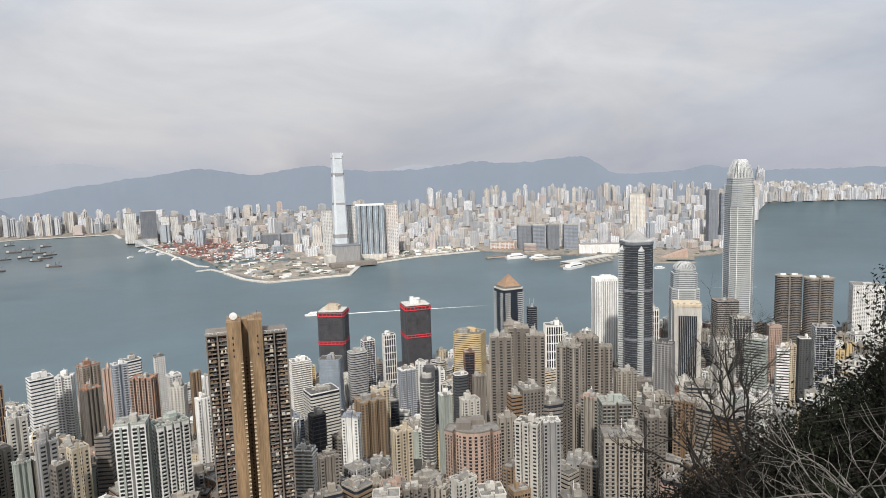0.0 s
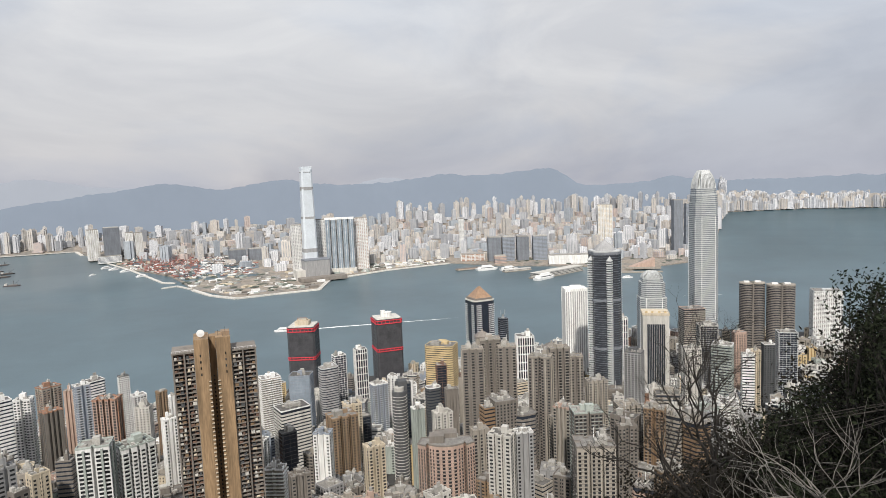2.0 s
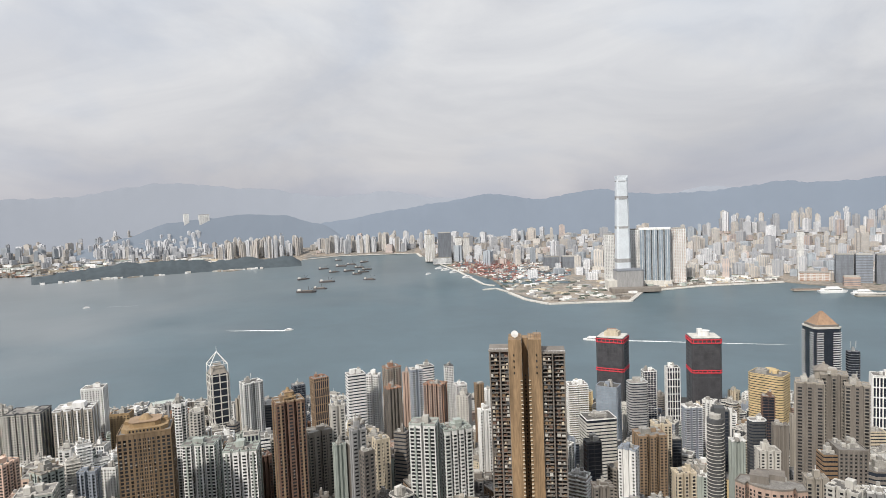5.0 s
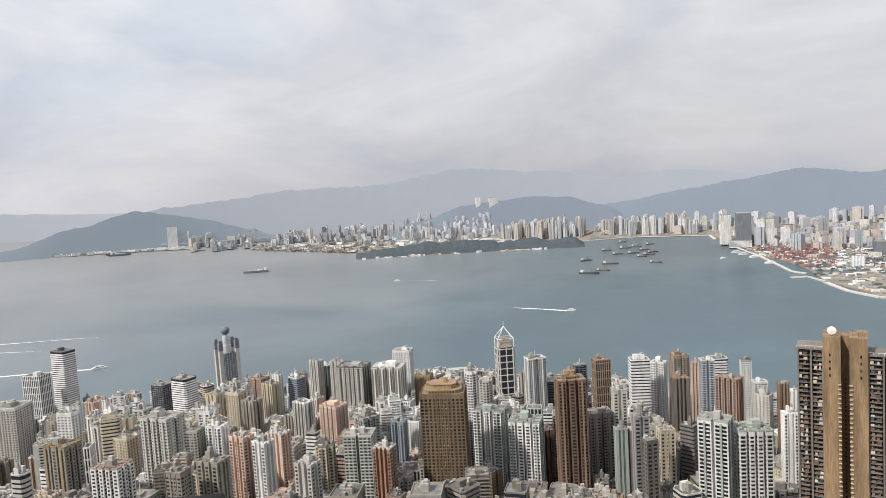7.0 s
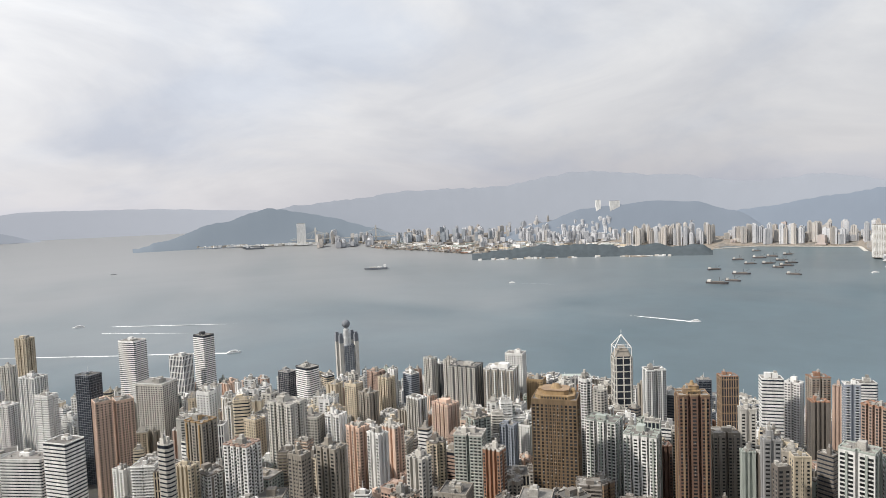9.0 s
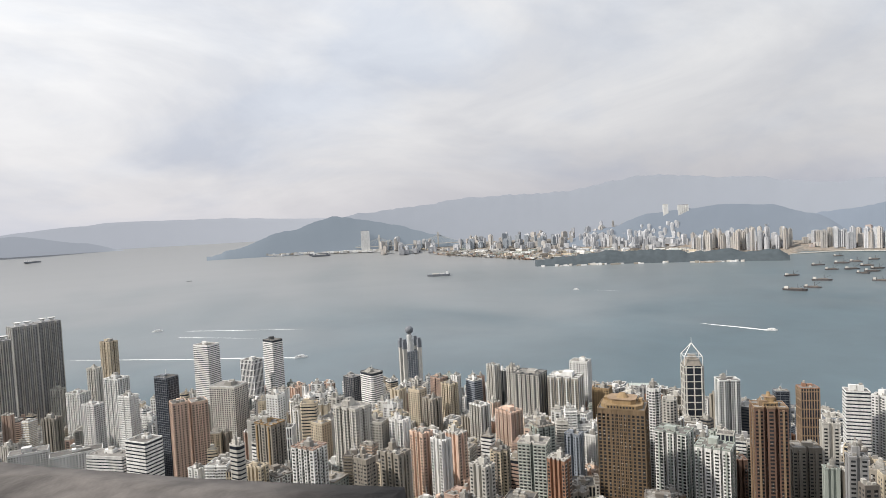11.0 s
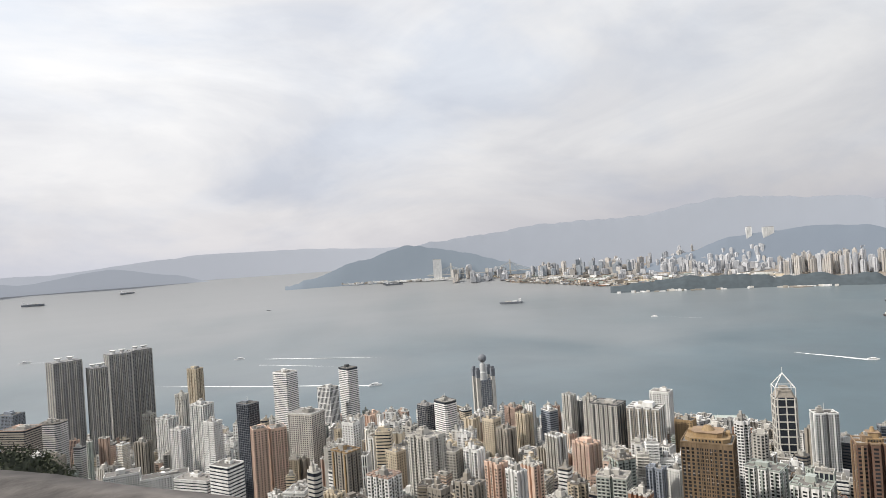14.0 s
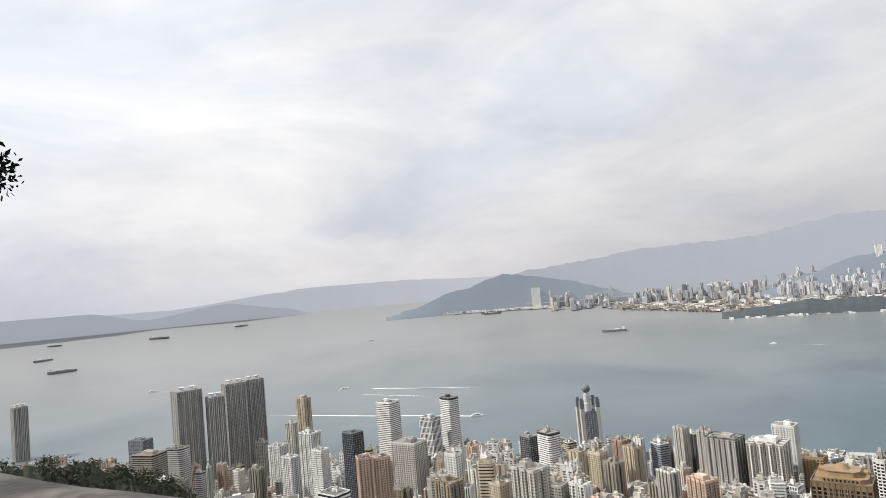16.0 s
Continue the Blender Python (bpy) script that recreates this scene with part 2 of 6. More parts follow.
# ---- ground and water ----
def ground_height(r):
    return float(np.interp(r, (0, 2.2, 6, 40, 250, 450, 600, 800, 1000, 1200, 1250, 3000), (398.4, 398.4, 393, 372, 250, 150, 102, 56, 22, 6, 4, 3)))


def near_shore(b):
    return float(np.interp(b, (-60, -40, -25, -15, 0, 20, 45, 60, 75, 90, 105, 115, 130, 150), (1900, 1800, 1750, 1560, 1340, 1240, 1400, 1420, 1440, 1540, 1830, 2250, 2700, 3000)))


def far_shore(b):
    return float(np.interp(b, (-60, -34, -28.2, -27.5, -26.5, -25.3, -20, -16.6, -9, -4.6, 1.1, 6.3, 7.3, 14.5, 18, 19.6, 22.4, 25.7, 26.2, 35.7, 37, 42.6, 47.4, 55.9, 58, 65.8, 69, 76.6, 79, 86),
                           (8200, 8000, 7500, 4300, 3300, 3150, 2820, 3000, 3080, 3260, 3100, 2880, 2610, 2540, 2880, 3430, 3880, 5240, 5720, 5860, 5300, 4800, 5250, 5700, 5700, 7100, 10700, 11200, 12500, 13500)))


def sheet(name, bearings, radii, mat, label, category, smooth=True):
    """radii(bearing): the distances and heights across the sheet at that bearing."""
    v, f = [], []
    rows = [radii(b) for b in bearings]
    k = len(rows[0])
    for b, row in zip(bearings, rows):
        for r, z in row:
            v.append(tuple(place(b, r, z)[0]))
    for i in range(len(rows) - 1):
        for j in range(k - 1):
            f.append((i * k + j, i * k + j + 1, (i + 1) * k + j + 1, (i + 1) * k + j))
    return tagged(mesh_object(name, v, f, mat, smooth=smooth), label, category, kind="structure")


WATER = material("harbour water", (0.073, 0.116, 0.138), 0.38, 0, 0.14, 0.16, 420.0, (1, 1, 1), bump=0.0)
ws = WATER.node_tree
wave_at, wave = node(WATER, "ShaderNodeTexCoord"), node(WATER, "ShaderNodeTexNoise", Scale=0.05, Detail=8.0, Roughness=0.65)
ws.links.new(wave_at.outputs["Object"], wave.inputs[0])
wave_bump = node(WATER, "ShaderNodeBump", Strength=0.22, Distance=1.0)
ws.links.new(wave.outputs[0], wave_bump.inputs["Height"])
level = node(WATER, "ShaderNodeCombineXYZ", Z=1.0)
ws.links.new(level.outputs[0], wave_bump.inputs["Normal"])
ws.links.new(wave_bump.outputs[0], ws.nodes["Principled BSDF"].inputs["Normal"])
# river-mouth silt plus painted-in haze turn the western water paler and greyer
silt_haze_x = node(WATER, "ShaderNodeSeparateXYZ")
silt_haze_drift = node(WATER, "ShaderNodeTexNoise", Scale=0.0011, Detail=5.0, Distortion=0.6)
silt_haze_sum, silt_haze_fade, silt_haze_mix = node(WATER, "ShaderNodeMath"), node(WATER, "ShaderNodeMapRange", From_Min=-1350.0, From_Max=-4000.0), node(WATER, "ShaderNodeMix")
silt_haze_sum.operation, silt_haze_sum.inputs[2].default_value = "MULTIPLY_ADD", 1300.0
silt_haze_sum.inputs[1].default_value = -2600.0
silt_haze_mix.data_type = "RGBA"
silt_haze_mix.inputs[7].default_value = (0.290, 0.300, 0.308, 1)
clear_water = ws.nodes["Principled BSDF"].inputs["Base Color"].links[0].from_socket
ws.links.new(wave_at.outputs["Object"], silt_haze_x.inputs[0])
ws.links.new(wave_at.outputs["Object"], silt_haze_drift.inputs[0])
ws.links.new(silt_haze_drift.outputs[0], silt_haze_sum.inputs[0])
silt_haze_add = node(WATER, "ShaderNodeMath")
ws.links.new(silt_haze_sum.outputs[0], silt_haze_add.inputs[0])
ws.links.new(silt_haze_x.outputs["X"], silt_haze_add.inputs[1])
ws.links.new(silt_haze_add.outputs[0], silt_haze_fade.inputs["Value"])
ws.links.new(silt_haze_fade.outputs[0], silt_haze_mix.inputs[0])
ws.links.new(clear_water, silt_haze_mix.inputs[6])
ws.links.new(silt_haze_mix.outputs[2], ws.nodes["Principled BSDF"].inputs["Base Color"])
sea_r = [900, 1200, 1500, 1800, 2200, 2600, 2900, 3000, 3200, 3500, 4000, 4500, 5000, 6000, 7000, 8500, 10000, 11200, 12500, 13500, 14300, 15000, 15600, 16500, 18500, 22000, 27000, 35000]
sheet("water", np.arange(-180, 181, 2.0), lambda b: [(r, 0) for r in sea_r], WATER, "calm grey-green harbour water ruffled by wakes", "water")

LAND = material("city ground", (0.075, 0.072, 0.068), 0.95, 0, 0.6, 0.4, 30.0, tint=(0.045, 0.045, 0.038))
HILLSIDE = material("wooded hillside", (0.018, 0.024, 0.012), 0.95, 0, 0.8, 0.5, 14.0, tint=(0.028, 0.03, 0.016), bump=1.0)


def near_land(b):
    s = near_shore(b)
    off = abs((b - 35 + 180) % 360 - 180)
    rise = min(max((off - 100) / 30, 0), 1)
    steps = [0.01, 2, 4, 7, 15, 40, 90, 160, 250, 330, 400, 450, 500, 560, 620, 700, 800, 900, 1000, 1100]
    out = [(r, ground_height(r) * (1 - rise) + rise * (398.4 + 0.3 * min(r, 300))) for r in steps]
    out += [(1100 + (s - 1100) * q, ground_height(1100 + (s - 1100) * q)) for q in (0.3, 0.6, 1.0)]
    return out + [(s + 1, -6)]


sheet("hillside", np.arange(-180, 181, 1.5), lambda b: near_land(b)[:11], HILLSIDE, "wooded slope below the path", "ground")
sheet("ground", np.arange(-180, 181, 1.5), lambda b: near_land(b)[10:], LAND, "built-up hillside falling to the harbour", "ground")
FARLAND = material("reclaimed land", (0.34, 0.295, 0.245), 0.95, 0, 0.8, 0.35, 60.0, tint=(0.17, 0.16, 0.145))
up = node(FARLAND, "ShaderNodeCombineXYZ", Z=1.0)
FARLAND.node_tree.links.new(up.outputs[0], FARLAND.node_tree.nodes["Principled BSDF"].inputs["Normal"])


def far_land(b):
    s = far_shore(b)
    return [(s, -3), (s + 2, 4)] + [(s + (17000 - s) * q ** 2, 5) for q in (0.06, 0.1, 0.15, 0.2, 0.27, 0.35, 0.45, 0.55, 0.7, 0.85, 1.0)]


sheet("ground_far_shore", np.arange(-60, 77.1, 0.25), far_land, FARLAND, "flat reclaimed shore with building sites", "ground")


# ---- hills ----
def ridge(name, r, bearings, heights, colour, label, depth=0.10, fuzz=0.10, haze_glow=True):
    """A range of hills, its crest r metres off; glowing ones have haze painted in."""
    mat = material(name + " hill tone", tuple(c * (0.42 if haze_glow else 1) for c in colour), 0.95, 0, 0.04 if haze_glow else 0.3, 0.06, r * 0.03, tint=tuple(c * (0.38 if haze_glow else 0.9) for c in colour))
    # distance haze sits in the colour and is given off as emission
    if haze_glow:
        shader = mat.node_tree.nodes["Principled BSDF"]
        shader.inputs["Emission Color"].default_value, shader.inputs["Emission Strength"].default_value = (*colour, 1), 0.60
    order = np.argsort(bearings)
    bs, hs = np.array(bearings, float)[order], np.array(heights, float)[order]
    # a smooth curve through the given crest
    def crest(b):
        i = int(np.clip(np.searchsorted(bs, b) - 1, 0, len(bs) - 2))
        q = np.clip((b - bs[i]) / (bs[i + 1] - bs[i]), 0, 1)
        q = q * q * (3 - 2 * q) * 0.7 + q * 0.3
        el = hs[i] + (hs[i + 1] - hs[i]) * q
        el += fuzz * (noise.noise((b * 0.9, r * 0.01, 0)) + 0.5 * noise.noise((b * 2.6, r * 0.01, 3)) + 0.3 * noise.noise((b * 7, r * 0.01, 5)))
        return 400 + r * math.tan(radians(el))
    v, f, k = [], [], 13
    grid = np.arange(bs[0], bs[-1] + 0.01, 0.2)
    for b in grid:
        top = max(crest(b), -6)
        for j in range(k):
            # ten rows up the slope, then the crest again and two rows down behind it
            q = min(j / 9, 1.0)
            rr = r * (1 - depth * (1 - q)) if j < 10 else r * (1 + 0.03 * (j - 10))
            h = top * (1 - (1 - q) ** (1.12 if haze_glow else 1.7)) if j < 10 else top * (1, 0.6, 0)[j - 10]
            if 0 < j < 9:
                h *= 1 + (0.03 if haze_glow else 0.13) * noise.noise((b * 0.8, q * 2.0, r * 0.013)) + (0.012 if haze_glow else 0.06) * noise.noise((b * 2.2, q * 4, r * 0.013))
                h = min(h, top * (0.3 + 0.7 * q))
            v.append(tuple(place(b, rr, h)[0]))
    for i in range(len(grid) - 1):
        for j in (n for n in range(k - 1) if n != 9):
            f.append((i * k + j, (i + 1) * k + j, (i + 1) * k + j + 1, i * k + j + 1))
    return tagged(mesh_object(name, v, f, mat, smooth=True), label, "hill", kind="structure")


# backdrop colours turn bluer and paler with distance: haze painted in
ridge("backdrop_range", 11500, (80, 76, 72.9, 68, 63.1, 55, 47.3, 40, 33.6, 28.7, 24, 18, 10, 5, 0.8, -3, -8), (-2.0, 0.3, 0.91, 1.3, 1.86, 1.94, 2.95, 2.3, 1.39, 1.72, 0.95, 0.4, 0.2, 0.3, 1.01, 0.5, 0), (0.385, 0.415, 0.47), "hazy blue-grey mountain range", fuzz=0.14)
ridge("backdrop_hills", 9000, (42, 38, 33, 28, 24, 19.7, 15.1, 10.3, 5.4, 2, -4.8, -7.3, -13.7, -16.9, -19, -21.7, -23.9, -27, -29.5, -32, -34, -36.5, -42, -60), (-1.9, -1.3, -0.75, 0.0, 0.5, 1.12, 0.47, 1.12, 0.54, 0.5, 1.09, 0.86, 1.24, -0.36, -0.38, -0.25, 0.17, -0.3, -0.38, -0.38, -0.38, -0.3, -0.35, -0.3), (0.245, 0.29, 0.355), "hazy blue-grey wooded hills behind the city", fuzz=0.16)
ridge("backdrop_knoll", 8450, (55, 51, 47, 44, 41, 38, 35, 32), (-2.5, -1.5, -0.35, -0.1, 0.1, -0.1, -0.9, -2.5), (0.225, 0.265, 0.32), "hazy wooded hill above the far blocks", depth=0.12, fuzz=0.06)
ridge("backdrop_headland", 9800, (86, 84, 79.3, 75.1, 72, 69.9, 66, 63), (-2.2, -1.7, -0.33, 0.75, 0.3, -0.23, -1.3, -2.3), (0.25, 0.295, 0.345), "dark hazy wooded headland by the sea", depth=0.06, fuzz=0.14)
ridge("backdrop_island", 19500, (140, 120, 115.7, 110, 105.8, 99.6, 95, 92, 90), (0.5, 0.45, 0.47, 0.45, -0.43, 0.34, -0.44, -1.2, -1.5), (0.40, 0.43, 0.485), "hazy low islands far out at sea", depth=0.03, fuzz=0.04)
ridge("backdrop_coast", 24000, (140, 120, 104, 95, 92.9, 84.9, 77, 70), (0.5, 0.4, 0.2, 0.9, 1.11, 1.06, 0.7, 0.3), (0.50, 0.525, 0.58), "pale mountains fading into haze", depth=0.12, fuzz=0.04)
ridge("wooded_islet", 5350, (59, 57.5, 55, 51, 47, 44, 41, 39.5, 38.5, 37.5, 36), (-5.2, -4.4, -3.85, -3.45, -3.5, -3.7, -3.65, -3.85, -3.7, -3.8, -4.3), (0.066, 0.084, 0.096), "dark green wooded strip of land", depth=0.08, fuzz=0.22, haze_glow=False)
ridge("hill_spur", 620, (130, 122, 116, 112, 108, 105, 102, 99), (-7.5, -8.6, -9.9, -10.6, -12.1, -13.2, -16, -24), (0.05, 0.058, 0.04), "wooded spur of the hillside", depth=0.35, fuzz=0.5, haze_glow=False)


# ---- towers ----
PLANS = {"flats": lambda w, d, rng: notched(w, d, rng.choice((1, 2, 2, 3)), rng.choice((1, 1, 2)), min(w, d) * 0.2, rng.uniform(1.8, 3.2)),
         "cruciform": lambda w, d, rng: cross(w, d, rng.uniform(0.42, 0.58)),
         "ribbon": lambda w, d, rng: chamfer(w, d, min(w, d) * rng.choice((0.04, 0.12, 0.2))),
         "grid": lambda w, d, rng: rect(w, d),
         "balcony": lambda w, d, rng: notched(w, d, 1, 1, min(w, d) * 0.1, 2.5),
         "ribbed": lambda w, d, rng: rect(w, d),
         "glass": lambda w, d, rng: chamfer(w, d, min(w, d) * 0.06),
         "round": lambda w, d, rng: oval(w, d)}
COLOUR_WORDS = {"white": "white", "offwhite": "off-white", "cream": "cream", "beige": "beige", "pink": "pinkish", "tan": "tan", "brown": "brown", "terracotta": "terracotta", "grey": "grey",
                "dark": "dark grey", "green": "pale green", "bluegrey": "blue-grey", "taupe": "taupe", "gold": "ochre", "red": "red", "yellow": "pale yellow", "khaki": "khaki brown",
                "maroon": "maroon", "steel": "steel grey", "silver": "silver", "rose": "pale pink"}
STYLE_WORDS = {"flats": "high-rise block of flats with columns of windows", "cruciform": "cross-shaped tower of flats", "ribbon": "office tower with ribbon windows", "grid": "slab block with a grid of windows",
               "balcony": "tower of flats with projecting balcony slabs", "ribbed": "office tower with vertical ribs", "glass": "glass-clad office tower", "round": "rounded tower with ring balconies"}


def roof_clutter(base, w, d, z, rng, colour, plain=False):
    """Lift houses, tanks and pipes on a flat roof."""
    k = rng.choice((1, 2, 2, 3)) if not plain else 1
    for i in range(k):
        a, b, h = w * rng.uniform(0.22, 0.45), d * rng.uniform(0.25, 0.5), rng.uniform(2.5, 6.5)
        x, y = rng.uniform(-0.5, 0.5) * (w - a) * 0.7, rng.uniform(-0.5, 0.5) * (d - b) * 0.7
        house = Shape().box(x, y, z, a, b, h).make("lift_house", WALL[colour] if rng.random() < 0.6 else TANK, base)
        if rng.random() < 0.5:
            Shape().box(x + a * 0.1, y, z + h, a * 0.5, b * 0.55, rng.uniform(1.5, 3.5)).make("stair_head", TANK, house)
    for i in range(rng.choice((2, 3, 4, 5))):
        Shape().box(rng.uniform(-0.45, 0.45) * w, rng.uniform(-0.45, 0.45) * d, z, rng.uniform(1.2, 4), rng.uniform(1.2, 4), rng.uniform(0.8, 3.0)).make("water_tank", TANK, base)
    if rng.random() < 0.3:
        Shape().beam((0, 0, z), (0, 0, z + rng.uniform(6, 12)), 0.35).make("mast", WHITE_METAL, base)


def tower(bearing, r, w, d, top, turn=0.0, style="flats", colour="white", trim=None, seed=0, floor=3.0, crown=True, label="", group="", foot=None, plan=None, pitch=None, glass=None, tall=None, wide=None, merge=False):
    """A high-rise at that bearing and distance, w wide and d deep, its roof top metres above the sea."""
    rng = random.Random(seed * 7919 + int(bearing * 131) + int(r))
    g = (ground_height(r) if foot is None else foot) - 3
    at, s = place(bearing, r, g)
    stand = pose(*at, 0, 0, bearing + turn)
    base = None
    if merge:
        JOIN["at"] = stand
    else:
        base = new(style_name(style), None)
        base.matrix_world = stand
    h = top - g
    plan = plan or PLANS[style](w, d, rng)
    trim = trim or colour
    body, panes, extra, coolers = Shape(), Shape(), Shape(), Shape()
    glass = glass or GLASS
    if style in ("flats", "cruciform", "grid", "round"):
        body.prism(plan, 0, h)
        shell = body.make("wall", WALL[colour], base)
        if style == "round":
            inner = grown(plan, 0.1)
            for z in np.arange(2, h - 2, floor):
                panes.prism(inner, z + floor * 0.35, z + floor * 0.95, cap=False)
            bands(extra, plan, 1, h, floor, 0.30, 0.9)
        else:
            window_columns(panes, plan, 5, h - 1.0, floor, pitch or rng.uniform(2.7, 4.2) + (2.9 if merge else 0), wide or rng.uniform(0.42, 0.68), tall or rng.uniform(0.42, 0.6), away=turn if merge else None, boxes=coolers if r < 640 else None, rng=rng)
            if style != "grid" and merge and r > 900:
                pass
            elif style != "grid" and rng.random() < 0.6:
                for i in range(len(plan)):
                    (x0, y0), (x1, y1) = plan[i], plan[(i + 1) % len(plan)]
                    L, a = math.dist(plan[i], plan[(i + 1) % len(plan)]), math.atan2(y1 - y0, x1 - x0)
                    k = int(L / 6.2) if L > 5 else 0
                    for j in range(k):
                        q = (j + 0.5) / k
                        extra.box(x0 + (x1 - x0) * q, y0 + (y1 - y0) * q, 3, 1.5, 2.2, h - 4.2, a)
            elif style != "grid":
                big = [i for i in range(len(plan)) if math.dist(plan[i], plan[(i + 1) % len(plan)]) > 4]
                for i in big:
                    (x0, y0), (x1, y1) = plan[i], plan[(i + 1) % len(plan)]
                    L, a = math.dist(plan[i], plan[(i + 1) % len(plan)]), math.atan2(y1 - y0, x1 - x0)
                    for z in np.arange(5, h - 3, floor):
                        extra.box((x0 + x1) / 2, (y0 + y1) / 2, z, L * 0.8, 0.9, 0.25, a)
            elif style == "grid":
                ribs(extra, plan, 2, h, rng.uniform(3, 6), 0.6, 0.35)
    elif style in ("ribbon", "glass"):
        body.prism(plan, 0, h)
        shell = body.make("curtain_wall", glass if glass is not GLASS else DARKGLASS, base)
        bands(extra, plan, 1, h, 3.7, tall or (0.6 if style == "ribbon" else 0.12), 0.35)
        if style == "glass":
            ribs(extra, plan, 1, h, 4.5, 0.3, 0.3)
    elif style == "balcony":
        body.prism(plan, 0, h)
        shell = body.make("wall", WALL[colour], base)
        window_columns(panes, plan, 3, h - 2, floor, 3.0, 0.75, 0.6)
        bands(extra, plan, 2, h, floor, 0.28, 1.1)
    elif style == "ribbed":
        body.prism(plan, 0, h)
        shell = body.make("curtain_wall", DARKGLASS, base)
        ribs(extra, plan, 0, h, pitch or rng.uniform(2.2, 3.5), 1.1, 0.6)
        bands(extra, plan, 1, h, 12, 0.12, 0.4)
    if panes.v:
        panes.make("window", glass, shell, "dark window panes", kind="stuff")
    if coolers.v:
        coolers.make("air_conditioner", TANK, shell, "small grey air conditioners", kind="stuff")
    if extra.v:
        extra.make("spandrel" if style in ("ribbon", "glass") else "rib" if style in ("ribbed", "grid") else "sill", WALL[colour if style in ("ribbon", "ribbed", "grid") else trim], shell, kind="stuff")
    # parapet
    rim, m = Shape(), len(plan)
    for q, z in ((0.25, h - 0.2), (0.25, h + 1.1), (-0.35, h + 1.1), (-0.35, h - 0.2)):
        rim.v += [(x, y, z) for x, y in grown(plan, q)]
    for k in range(3):
        rim.f += [(k * m + i, k * m + (i + 1) % m, (k + 1) * m + (i + 1) % m, (k + 1) * m + i) for i in range(m)]
    rim.make("parapet", WALL[trim], base)
    Shape().prism(grown(plan, -0.3), h + 0.02, h + 0.25).make("roof", ROOF, base)
    if crown:
        roof_clutter(base, w * 0.8, d * 0.8, h + 0.25, rng, trim)
    words = COLOUR_WORDS[colour]
    if merge:
        JOIN["at"] = None
        return None
    return tagged(base, label or f"{words} {STYLE_WORDS[style]}", "building", group)


def style_name(style):
    return {"ribbon": "office_tower", "glass": "office_tower", "ribbed": "office_tower", "grid": "slab_block"}.get(style, "apartment_tower")


TAKEN, SEEN = [], []


def free(b, r, w):
    a = radians(b)
    x, y = -math.sin(a) * r, math.cos(a) * r
    for q, z, v in TAKEN:
        if (q - x) ** 2 + (z - y) ** 2 < ((v + w) * 0.5) ** 2:
            return False
    TAKEN.append((x, y, w))
    return True


def fan(w, d):
    """A block with a bowed front."""
    front = [(-w * 0.30 + w * 0.6 * i / 6, -d * 0.36 - d * 0.14 * (1 - ((i - 3) / 3) ** 2)) for i in range(7)]
    left = [(-w / 2, -d * 0.30), (-w * 0.36, -d * 0.42), (-w * 0.33, -d * 0.26)]
    right = [(w * 0.33, -d * 0.26), (w * 0.36, -d * 0.42), (w / 2, -d * 0.30)]
    return left + front + right + [(w * 0.44, d * 0.05), (w * 0.22, d * 0.1), (w * 0.18, d / 2), (-w * 0.2, d / 2), (-w * 0.22, d * 0.1), (-w * 0.44, d * 0.05)]


def landmark(bearing, r, w, d, top, turn, style, colour, **more):
    free(bearing, r, max(w, d) * (1.05 if bearing < 50 else 0.9))
    if bearing > 60:
        turn -= 22
        # the sea-front blocks are paler
        colour = {"grey": "offwhite", "taupe": "beige", "pink": "rose", "terracotta": "pink", "yellow": "cream", "offwhite": "white"}.get(colour, colour)
    elif bearing < 2 and r < 760:
        # weathered concrete on the upper slope, its paint darkened further for cloud shadow
        colour = {"white": "offwhite", "offwhite": "beige", "beige": "taupe"}.get(colour, colour)
    SEEN.append((bearing, math.degrees(w * 0.6 / r), r, math.degrees(math.atan2(top - 400, r))))
    return tower(bearing, r, w, d, top, turn, style, colour, group="towers on the slope", **more)


def stand(name, bearing, r, turn, label, category="building", foot=None):
    """An empty at the foot of a building, and the height of its ground."""
    g = ground_height(r) - 3 if foot is None else foot
    at, s = place(bearing, r, g)
    base = new(name, None)
    base.matrix_world = pose(*at, 0, 0, bearing + turn) @ Matrix.Diagonal((s, s, s, 1))
    return tagged(base, label, category), g


